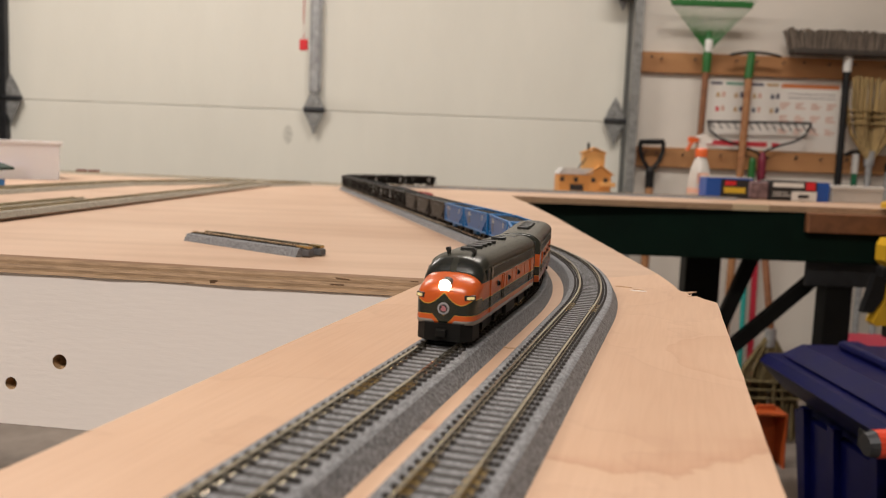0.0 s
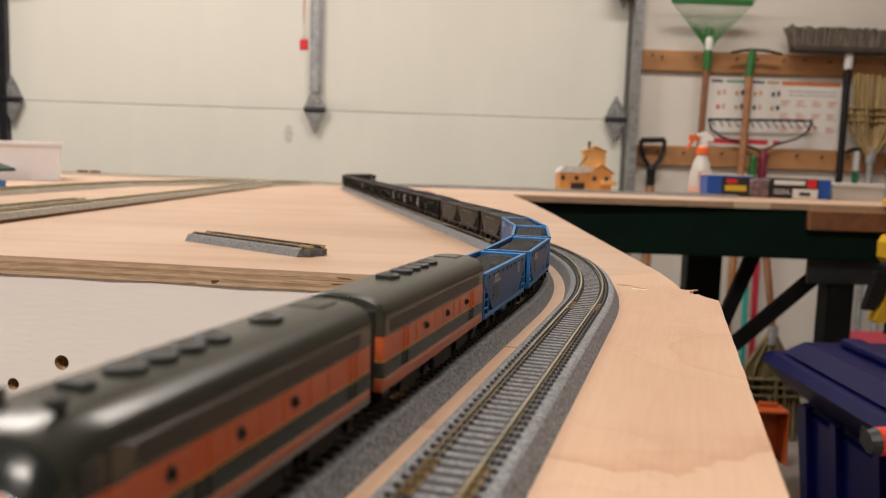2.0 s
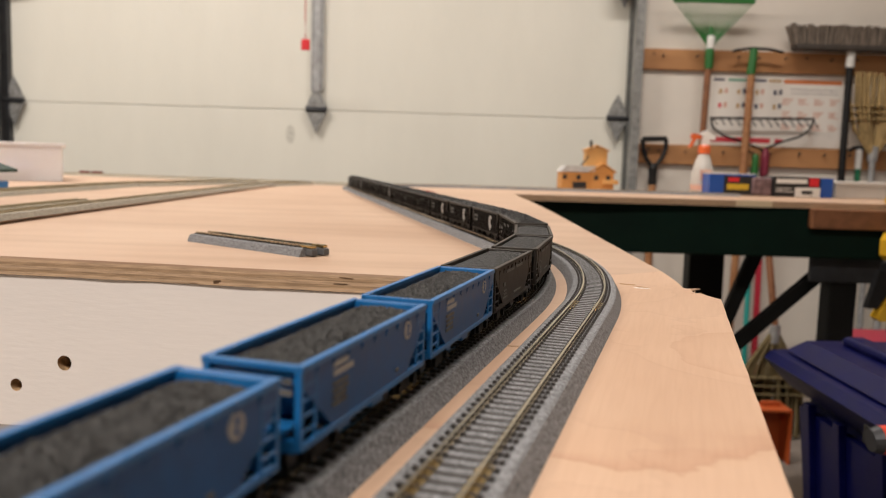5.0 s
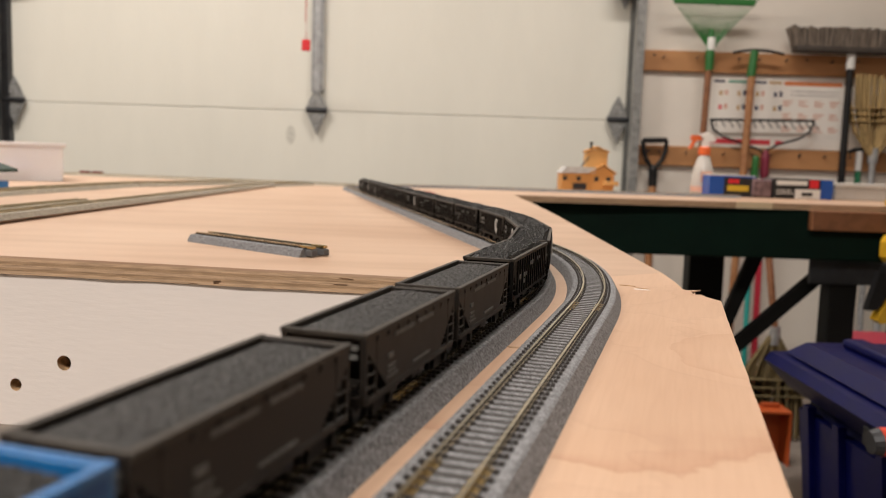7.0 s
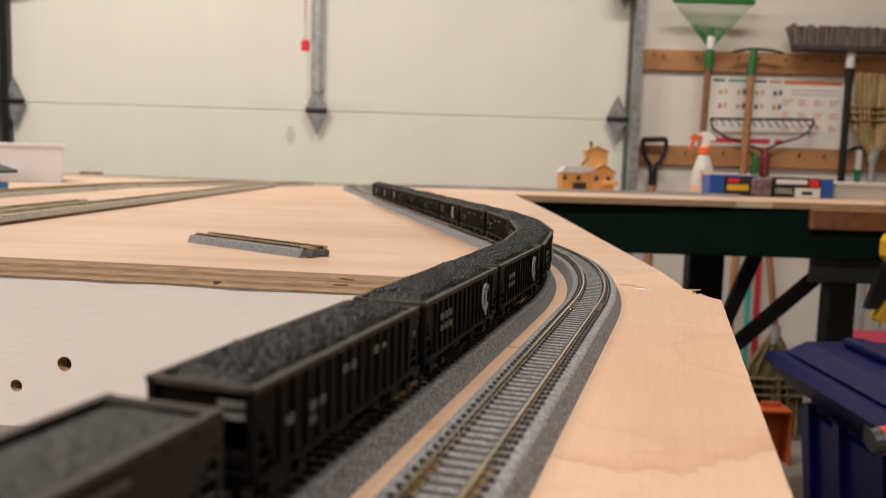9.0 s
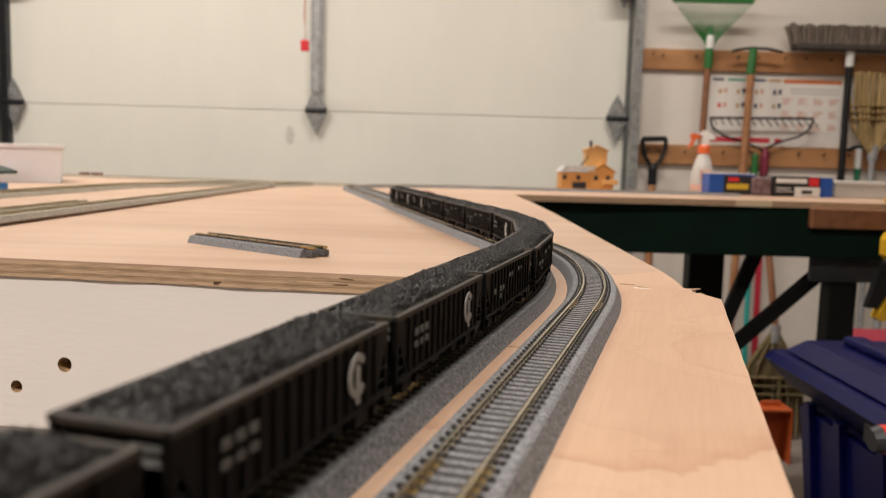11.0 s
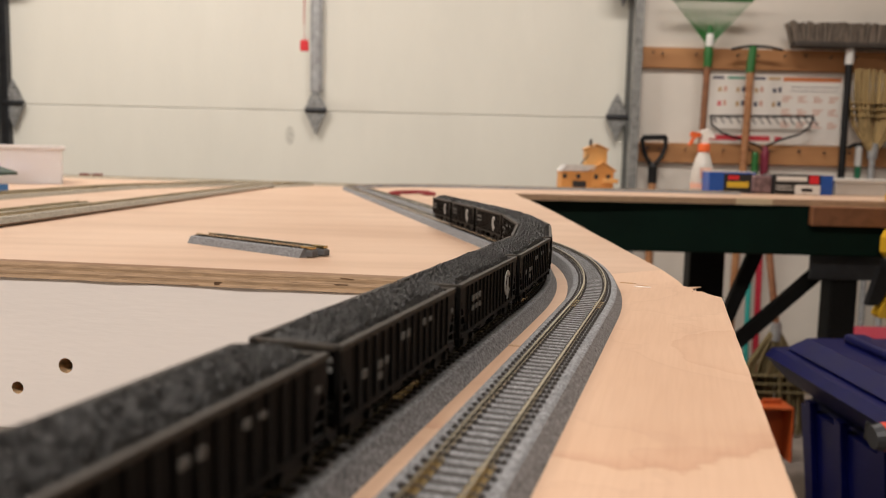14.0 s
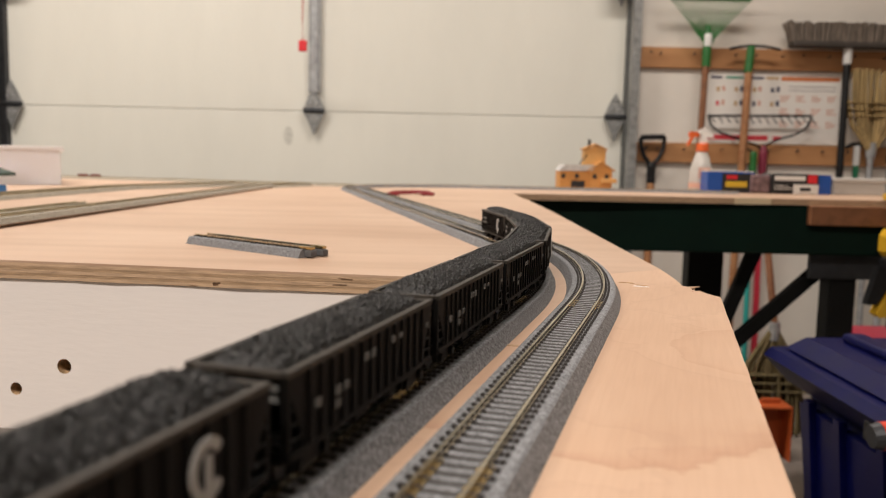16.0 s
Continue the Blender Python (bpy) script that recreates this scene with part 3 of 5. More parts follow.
for x0, y0, x1, y1, base in ((-0.362, 0.30, -0.352, 1.62, 0.0030), (-0.392, 0.30, -0.385, 0.86, 0.0030), (-0.548, 0.40, -0.522, 1.35, 0.0030), (-0.580, 0.40, -0.552, 1.36, 0.0030),
                            (-0.520, 1.354, -0.385, 1.66, 0.0030), (-0.550, 1.364, -0.44, 1.69, 0.0030), (-0.385, 1.664, -0.33, 1.80, 0.0), (-1.40, 2.07, -0.20, 1.80, 0.0), (-0.352, 1.625, -0.30, 1.80, 0.0)):
    fn, L = straight(x0, y0, x1, y1)
    track("siding_track", fn, 0, L, "straight siding track on grey moulded ballast", step=0.1, rail_mat=M_railold, base=base, old=True)

piece, L = straight(-0.1690, 0.564, -0.0792, 0.494)
loose = track("loose_track", piece, 0, L, "short loose straight track section lying on plywood", step=0.03, ties=(0, 1))
lx, ly, la = piece(L)
for g in (-0.0048, 0.0048):
    ob = part("rail_joiner", boxed(-0.0018, 0.0018, -0.006, 0.005, 0.0050, 0.0068, 0.0004), M_joiner, loose, "brass rail joiner")
    ob.matrix_local = pose(lx, ly, 0, 0, 0, -math.degrees(la)) @ Matrix.Translation((g, 0, 0))
for jx in (-0.0050, 0.0050):
    ob = part("joint_block", boxed(-0.0024, 0.0024, 0.0, 0.0058, 0.0006, 0.0046, 0.0006), M_joint, loose, "dark plastic joint end")
    ob.matrix_local = pose(lx, ly, 0, 0, 0, -math.degrees(la)) @ Matrix.Translation((jx, 0, 0))


# ---------------------------------------------------------------- the train
SPEED = 0.0885
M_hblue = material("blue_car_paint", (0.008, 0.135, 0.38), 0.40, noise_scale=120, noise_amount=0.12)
# the same blue for the sides, their duller shading put into the colour
M_hblue_shaded = material("shaded_blue_car_paint", (0.010, 0.084, 0.26), 0.40, spec=0.3, noise_scale=150, noise_amount=0.15)
M_hbrown = material("weathered_brown_black_paint", (0.019, 0.0155, 0.013), 0.5, spec=0.25, noise_scale=150, noise_amount=0.25)
M_hblack = material("black_car_paint", (0.0034, 0.0031, 0.0029), 0.5, spec=0.10, noise_scale=150, noise_amount=0.3)
M_rim = material("dusty_black_rim", (0.042, 0.035, 0.028), 0.6, spec=0.3, noise_scale=300, noise_amount=0.3)
M_coal = material("coal_load", (0.0080, 0.0078, 0.0077), 0.36, spec=0.42, noise_scale=700, noise_amount=0.5, bump=0.0006, bump_scale=1100)
M_coalfine = material("fine_coal_load", (0.020, 0.0195, 0.019), 0.55, noise_scale=800, noise_amount=0.75, bump=0.0008, bump_scale=1200)
M_letter = material("white_lettering", (0.36, 0.36, 0.35), 0.6)
M_letterdim = material("dim_white_lettering", (0.13, 0.13, 0.125), 0.6, noise_scale=900, noise_amount=0.5)
M_wheel = material("dark_wheel_steel", (0.03, 0.028, 0.026), 0.4, metal=0.6)
M_truck = material("black_truck_plastic", (0.006, 0.0055, 0.005), 0.6, spec=0.2, noise_scale=300, noise_amount=0.3)


def bogie(parent, y, base, wheel=0.0028):
    """A two-axle truck: side frames, bolster, axles with wheels."""
    fr = bmesh.new()
    for sx in (-1, 1):
        x = sx * 0.0068
        lo, hi = min(x, x + sx * 0.0012), max(x, x + sx * 0.0012)
        h = base / 2
        prism(fr, [(y - h - 0.002, 0.0022), (y - h - 0.002, 0.0042), (y - h * 0.5, 0.0052), (y + h * 0.5, 0.0052), (y + h + 0.002, 0.0042), (y + h + 0.002, 0.0022), (y + h - 0.001, 0.0022), (y + h * 0.4, 0.0014), (y - h * 0.4, 0.0014), (y - h + 0.001, 0.0022)], "yz", lo, hi)
        for q in (-h, h):
            rod(fr, (x + sx * 0.001, y + q, 0.0030), (x + sx * 0.0022, y + q, 0.0030), 0.0012, n=8)
    box(fr, -0.0068, 0.0068, y - 0.0015, y + 0.0015, 0.0026, 0.0056)
    t = part("truck", fr, M_truck, parent)
    for q in (-base / 2, base / 2):
        bm = bmesh.new()
        rod(bm, (-0.0055, y + q, wheel), (0.0055, y + q, wheel), 0.0006, n=8)
        for x in (-0.0045, 0.0045):
            rod(bm, (x - 0.0007, y + q, wheel), (x + 0.0007, y + q, wheel), wheel, n=18)
            ix = x - 0.0007 * (1 if x > 0 else -1)
            rod(bm, (ix - 0.0002, y + q, wheel), (ix + 0.0002, y + q, wheel), wheel * 1.12, n=18)
        part("wheel_set", bm, M_wheel, t)


def coupler(parent, y, sign):
    bm = boxed(-0.0008, 0.0008, min(y, y + sign * 0.004), max(y, y + sign * 0.004), 0.0035, 0.0050, 0.0002)
    box(bm, -0.0016, 0.0012, min(y + sign * 0.0028, y + sign * 0.0052), max(y + sign * 0.0028, y + sign * 0.0052), 0.0030, 0.0056, 0.0004)
    part("coupler", bm, M_truck, parent)


def coal_mesh(L, W, z, heap, lump, seed):
    """A load of coal: one bumpy sheet, high in the middle, with lumps."""
    bm = bmesh.new()
    nx, ny = 56, int(L / W * 56)
    grid = []
    off = Vector((seed * 3.1, seed * 1.7, 0))
    for j in range(ny + 1):
        row = []
        for i in range(nx + 1):
            u, v = i / nx * 2 - 1, j / ny * 2 - 1
            x, y = u * W / 2, v * L / 2
            edge = min(1, (1 - abs(u)) * 4.5) * min(1, (1 - abs(v)) * 12)
            h = heap * (1 - 0.55 * u * u) * edge * (0.85 + 0.3 * noise.noise(Vector((x * 90, y * 60, seed))))
            p = Vector((x, y, 0)) * 1250 + off
            c = noise.voronoi(p)[0][0]
            h += lump * (0.55 - c) * (0.3 + 0.7 * edge) + lump * 0.5 * noise.noise(Vector((x, y, 0)) * 2400 + off) * edge
            row.append(bm.verts.new((x, y, z + h)))
        grid.append(row)
    for j in range(ny):
        for i in range(nx):
            bm.faces.new((grid[j][i], grid[j][i + 1], grid[j + 1][i + 1], grid[j + 1][i]))
    return bm


def hopper(name, label, L, top, paint, side_paint, rim, coal, ribs, bays, heap, lump, marks, seed, slope=0.0125, drop=0.0020):
    """An open hopper car: sides, sloped ends, end cages, bays, load. Forward is +y; z from the rail's top."""
    car = empty(name, label, "hopper car", "hopper cars of the coal train")
    W, zb, zs = 0.0184, 0.0062, 0.0128
    h, w = L / 2, W / 2
    e = h - slope
    for sx in (-1, 1):
        x0, x1 = (w - 0.0007, w) if sx > 0 else (-w, -w + 0.0007)
        out = [(-h + 0.001, top), (-h + 0.001, zs + 0.003), (-e, zb), (e, zb), (h - 0.001, zs + 0.003), (h - 0.001, top)]
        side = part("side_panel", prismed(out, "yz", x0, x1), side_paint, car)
        if ribs:
            for k in range(ribs):
                y = -h + 0.0075 + (L - 0.015) * k / (ribs - 1)
                part("rib", boxed(x0 + (0.0007 if sx > 0 else -0.0005), x1 + (0.0005 if sx > 0 else -0.0007), y - 0.0005, y + 0.0005, zb + 0.0002, top - 0.0009, 0.0002), paint, side)
        else:
            for k in range(9):
                y = -h + 0.006 + (L - 0.012) * k / 8
                bm = prismed([(x1 if sx > 0 else x0, top - 0.0010), ((x1 if sx > 0 else x0) + sx * 0.0004, top - 0.0010), (x1 if sx > 0 else x0, top - 0.0026)], "xz", y - 0.0005, y + 0.0005)
                part("bracket", bm, side_paint, side)
        part("side_sill", boxed(x0 - 0.0002, x1 + 0.0002, -h + 0.001, h - 0.001, zb - 0.0010, zb + 0.0003, 0.0002), paint, car)
    for sy in (-1, 1):
        bm = prismed([(sy * (h - 0.002), zs + 0.004), (sy * (h - 0.0026), zs + 0.004), (sy * (h - 0.016), zb - 0.001), (sy * (h - 0.0152), zb - 0.001)], "yz", -w + 0.0008, w - 0.0008)
        part("slope_sheet", bm, paint, car)
        part("end_panel", boxed(-w + 0.0002, w - 0.0002, min(sy * (h - 0.0012), sy * (h - 0.002)), max(sy * (h - 0.0012), sy * (h - 0.002)), zs + 0.0035, top, 0.0001), paint, car)
        part("end_sill", boxed(-w + 0.001, w - 0.001, min(sy * h, sy * (h - 0.0022)), max(sy * h, sy * (h - 0.0022)), zb - 0.0014, zb + 0.0008, 0.0003), paint, car)
        for sx in (-1, 1):
            part("corner_post", boxed(min(sx * (w - 0.0012), sx * w), max(sx * (w - 0.0012), sx * w), min(sy * (h - 0.0012), sy * h), max(sy * (h - 0.0012), sy * h), zb - 0.001, top, 0.0002), paint, car)
            lad = bmesh.new()
            for k in range(5):
                z = zb + 0.0022 + k * 0.0026
                rod(lad, (sx * (w - 0.0002), sy * (h - 0.0005), z), (sx * (w - 0.0002), sy * (h - 0.0058), z), 0.00025, n=6)
            rod(lad, (sx * (w - 0.0002), sy * (h - 0.0058), zb), (sx * (w - 0.0002), sy * (h - 0.0058), zs + 0.006), 0.00032, n=6)
            part("ladder", lad, paint, car)
            part("grab_iron", rodded((sx * 0.003, sy * (h + 0.0001), zb + 0.004), (sx * (w - 0.001), sy * (h + 0.0001), zb + 0.004), 0.0003, n=6), paint, car)
        part("brake_platform", boxed(-0.006, 0.006, min(sy * (h - 0.0005), sy * (h - 0.004)), max(sy * (h - 0.0005), sy * (h - 0.004)), zb + 0.0016, zb + 0.0022), paint, car)
        coupler(car, sy * (h - 0.0012), sy)
        bogie(car, sy * (h - 0.0105), 0.0095)
    r = 0.0011
    rb = bmesh.new()
    for sx in (-1, 1):
        box(rb, min(sx * (w - r), sx * (w + 0.0003)), max(sx * (w - r), sx * (w + 0.0003)), -h, h, top - 0.0009, top + 0.0003, 0.0002)
    for sy in (-1, 1):
        box(rb, -w + r, w - r, min(sy * (h - r), sy * (h - 0.0001)), max(sy * (h - r), sy * (h - 0.0001)), top - 0.0009, top + 0.0002, 0.0002)
    part("top_rim", rb, rim, car)
    for k in range(bays):
        y = (-e + 0.002) + (2 * e - 0.004) * (k + 0.5) / bays
        q = (2 * e - 0.004) / bays / 2
        bm = prismed([(y - q * 0.95, zb), (y - q * 0.35, 0.0022), (y + q * 0.35, 0.0022), (y + q * 0.95, zb)], "yz", -0.0062, 0.0062)
        part("hopper_bay", bm, paint, car)
        part("bay_door", boxed(-0.0066, 0.0066, y - q * 0.36, y + q * 0.36, 0.0018, 0.0030, 0.0002), paint, car)
    part("centre_sill", boxed(-0.0018, 0.0018, -h + 0.002, h - 0.002, 0.0040, zb, 0.0001), paint, car)
    part("load", coal_mesh(L - 0.0026, W - 0.0022, top - drop, heap, lump, seed), coal, car, "heaped coal" if heap > 0.002 else "fine coal")
    for sx in (-1, 1):
        # viewed from its own side the data stand at the left and the herald at the right
        x = sx * (w + 0.00012)
        for kind, u, z, du, dz in marks:
            y = -(h - u * L) if sx > 0 else h - u * L
            if kind == "disc":
                ob = part("herald", rodded((x - sx * 0.0001, y, z), (x + sx * 0.0001, y, z), dz, n=24), M_letter, car, "round pale herald")
                part("device", prismed([(y - 0.0007, z - dz * 0.7), (y + 0.0009, z - dz * 0.5), (y + 0.0002, z + dz * 0.1), (y + 0.0007, z + dz * 0.7), (y - 0.0009, z + dz * 0.5), (y - 0.0002, z - dz * 0.1)], "yz", min(x + sx * 0.00011, x + sx * 0.0002), max(x + sx * 0.00011, x + sx * 0.0002)), side_paint, ob)
            elif kind == "hook":
                arc = [radians(38 + 284 * i / 18) for i in range(19)]
                q = 1 if sx > 0 else -1
                out = [(y + q * dz * 0.95 * math.cos(a), z + dz * math.sin(a)) for a in arc] + \
                    [(y + q * (dz * 0.95 - 0.0015) * math.cos(a), z + (dz - 0.0015) * math.sin(a)) for a in arc[::-1]]
                lo, hi = min(x + sx * 0.0005, x + sx * 0.0008), max(x + sx * 0.0005, x + sx * 0.0008)
                ob = part("herald", prismed(out, "yz", lo, hi), M_letter, car, "white hooked herald shape")
                part("herald_stem", boxed(lo + sx * 0.0001, hi + sx * 0.0001, y - 0.0007, y + 0.0007, z - dz * 1.25, z + dz * 0.45), M_letter, ob)
            else:
                m = M_letter if kind == "bar" else M_letterdim
                xo = x + sx * (0.0006 if ribs else 0)
                part("lettering_bar", boxed(min(xo - sx * 0.0001, xo + sx * 0.00015), max(xo - sx * 0.0001, xo + sx * 0.00015), y - du / 2, y + du / 2, z - dz / 2, z + dz / 2), m, car)
    for sy in (-1, 1):
        yy = sy * (h - 0.0009)
        for z in (top - 0.0028, top - 0.0046):
            part("end_lettering_bar", boxed(-w + 0.002, -w + 0.0066, min(yy, yy + sy * 0.0003), max(yy, yy + sy * 0.0003), z - 0.0005, z + 0.0005), M_letterdim, car)
    return car


# marks: kind, place along the side from its left, height, length, height of the mark
BLUE_MARKS = [("bar", 0.24, 0.0172, 0.0062, 0.0010), ("bar", 0.26, 0.0156, 0.0085, 0.0011), ("dim", 0.24, 0.0136, 0.0065, 0.0007), ("dim", 0.24, 0.0124, 0.0065, 0.0007),
              ("dim", 0.235, 0.0112, 0.0058, 0.0007), ("dim", 0.235, 0.0100, 0.0062, 0.0007), ("disc", 0.80, 0.0160, 0, 0.0021), ("dim", 0.70, 0.0085, 0.0016, 0.0008)]
BROWN_MARKS = [("dim", 0.36, 0.0168, 0.0125, 0.0009), ("dim", 0.60, 0.0168, 0.0105, 0.0009), ("dim", 0.22, 0.0128, 0.0030, 0.0012), ("dim", 0.23, 0.0106, 0.0046, 0.0006), ("dim", 0.23, 0.0094, 0.0046, 0.0006), ("dim", 0.24, 0.0083, 0.0066, 0.0005), ("dim", 0.56, 0.0080, 0.012, 0.0006)]
HOOK_MARKS = [("dim", 0.15, 0.0150, 0.0022, 0.0016), ("dim", 0.20, 0.0150, 0.0022, 0.0016), ("dim", 0.25, 0.0150, 0.0022, 0.0016), ("dim", 0.15, 0.0122, 0.0022, 0.0014), ("dim", 0.20, 0.0122, 0.0022, 0.0014), ("dim", 0.25, 0.0122, 0.0022, 0.0014), ("hook", 0.76, 0.0132, 0, 0.0043)]
WORD_MARKS = [("dim", 0.13, 0.0128, 0.0022, 0.0016), ("dim", 0.24, 0.0128, 0.0022, 0.0016), ("dim", 0.24, 0.0104, 0.0022, 0.0014), ("dim", 0.29, 0.0128, 0.0020, 0.0014), ("dim", 0.42, 0.0158, 0.0022, 0.0014), ("dim", 0.47, 0.0158, 0.0018, 0.0016), ("dim", 0.62, 0.0162, 0.0018, 0.0014), ("dim", 0.68, 0.0162, 0.0018, 0.0010), ("dim", 0.93, 0.0150, 0.0016, 0.0010)]
blue = hopper("hopper_car", "bright blue hopper car with fine coal load and pale herald", 0.0640, 0.0195, M_hblue, M_hblue_shaded, M_hblue, M_coalfine, 0, 2, 0.0022, 0.0010, BLUE_MARKS, 1, drop=0.0024)
brown = hopper("hopper_car", "weathered brown-black two-bay hopper car with level coal load", 0.0613, 0.0194, M_hbrown, M_hbrown, M_rim, M_coalfine, 0, 2, 0.0009, 0.0006, BROWN_MARKS, 2, drop=0.0011)
hook = hopper("hopper_car", "black ribbed hopper car with heaped coal and white herald", 0.0732, 0.0199, M_hblack, M_hblack, M_rim, M_coal, 14, 3, 0.0034, 0.0013, HOOK_MARKS, 3, slope=0.0065, drop=0.0010)
word = hopper("hopper_car", "black ribbed hopper car with heaped coal and broken white lettering", 0.0732, 0.0199, M_hblack, M_hblack, M_rim, M_coal, 14, 3, 0.0034, 0.0013, WORD_MARKS, 4, slope=0.0065, drop=0.0010)


# ---- locomotives
def loco_paint(nosed):
    """Livery in bands by height, sweeping up and down round the nose; yellow lines between."""
    m = bpy.data.materials.new("cab_loco_paint" if nosed else "booster_loco_paint")
    m.use_nodes = True
    nt = m.node_tree
    Lk = nt.links.new
    b = nt.nodes["Principled BSDF"]
    tc = nt.nodes.new("ShaderNodeTexCoord")
    sp = nt.nodes.new("ShaderNodeSeparateXYZ")
    Lk(tc.outputs["Object"], sp.inputs[0])

    def mt(op, a, c=None, d=None):
        n = nt.nodes.new("ShaderNodeMath")
        n.operation = op
        for i, v in enumerate((a, c, d)):
            if v is None:
                continue
            if isinstance(v, (int, float)):
                n.inputs[i].default_value = v
            else:
                Lk(v, n.inputs[i])
        return n.outputs[0]
    x = mt("ABSOLUTE", sp.outputs["X"])
    y, z = sp.outputs["Y"], sp.outputs["Z"]
    nose = nt.nodes.new("ShaderNodeMapRange")
    nose.inputs["From Min"].default_value, nose.inputs["From Max"].default_value = (0.0405, 0.0418) if nosed else (0.5, 0.6)
    Lk(y, nose.inputs["Value"])
    # two hanging curves that meet in a peak under the lamp
    wave = mt("SINE", mt("MULTIPLY", mt("MINIMUM", x, 0.0085), math.pi / 0.0105))
    dip = mt("MULTIPLY", mt("SUBTRACT", wave, 0.85), 0.0036)
    up = mt("MULTIPLY", dip, nose.outputs[0])
    upper = mt("MINIMUM", mt("ADD", z, up), mt("SUBTRACT", 0.030, mt("MULTIPLY", nose.outputs[0], 0.0135)))
    lowdip = mt("MULTIPLY", mt("MULTIPLY", mt("SUBTRACT", 1.0, mt("MINIMUM", mt("DIVIDE", x, 0.0035), 1.0)), 0.0040), nose.outputs[0])
    isup = mt("GREATER_THAN", z, 0.0100)
    zz = mt("ADD", mt("MULTIPLY", upper, isup), mt("MULTIPLY", mt("ADD", z, lowdip), mt("SUBTRACT", 1.0, isup)))
    f = mt("DIVIDE", zz, 0.030)
    r = nt.nodes.new("ShaderNodeValToRGB")
    cr = r.color_ramp
    cr.interpolation = "CONSTANT"
    GREEN, ORANGE, YEL, GREY = (0.011, 0.016, 0.010, 1), (0.58, 0.100, 0.016, 1), (0.62, 0.36, 0.05, 1), (0.30, 0.29, 0.27, 1)
    stops = [(0.0, GREEN), (0.0054, GREY if nosed else ORANGE), (0.0066 if nosed else 0.0056, ORANGE), (0.0081, YEL), (0.0083, GREEN), (0.0118, YEL), (0.0120, ORANGE), (0.0170, YEL), (0.0171, (0.020, 0.022, 0.016, 1))]
    cr.elements[0].position, cr.elements[0].color = 0, stops[0][1]
    cr.elements[1].position, cr.elements[1].color = stops[1][0] / 0.030, stops[1][1]
    for p, c in stops[2:]:
        e = cr.elements.new(p / 0.030)
        e.color = c
    Lk(f, r.inputs["Fac"])
    n = nt.nodes.new("ShaderNodeTexNoise")
    n.inputs["Scale"].default_value = 250
    n.inputs["Detail"].default_value = 5
    Lk(tc.outputs["Object"], n.inputs["Vector"])
    mx = nt.nodes.new("ShaderNodeMix")
    mx.data_type, mx.blend_type = "RGBA", "MULTIPLY"
    mx.inputs["Factor"].default_value = 0.25
    Lk(r.outputs[0], mx.inputs["A"])
    Lk(n.outputs["Fac"], mx.inputs["B"])
    Lk(mx.outputs["Result"], b.inputs["Base Color"])
    b.inputs["Roughness"].default_value = 0.27
    b.inputs["Specular IOR Level"].default_value = 0.6
    return m


M_cabpaint, M_boosterpaint = loco_paint(True), loco_paint(False)
M_glass = material("dark_window_glass", (0.012, 0.014, 0.013), 0.22, spec=0.4)
M_lampglow = material("lit_headlight", (1.0, 0.86, 0.55), 0.3, glow=28.0)
M_board = material("lit_number_board", (0.9, 0.74, 0.36), 0.4, glow=0.2)
M_fan = material("black_roof_fan", (0.012, 0.012, 0.012), 0.45)
M_silver = material("silver_grille", (0.10, 0.098, 0.088), 0.4, metal=0.5)
M_emblem = material("emblem_white", (0.33, 0.33, 0.35), 0.5)
M_emblemred = material("emblem_red", (0.42, 0.16, 0.18), 0.5)
LOCO_L = 0.0885
NOSE = 0.0060


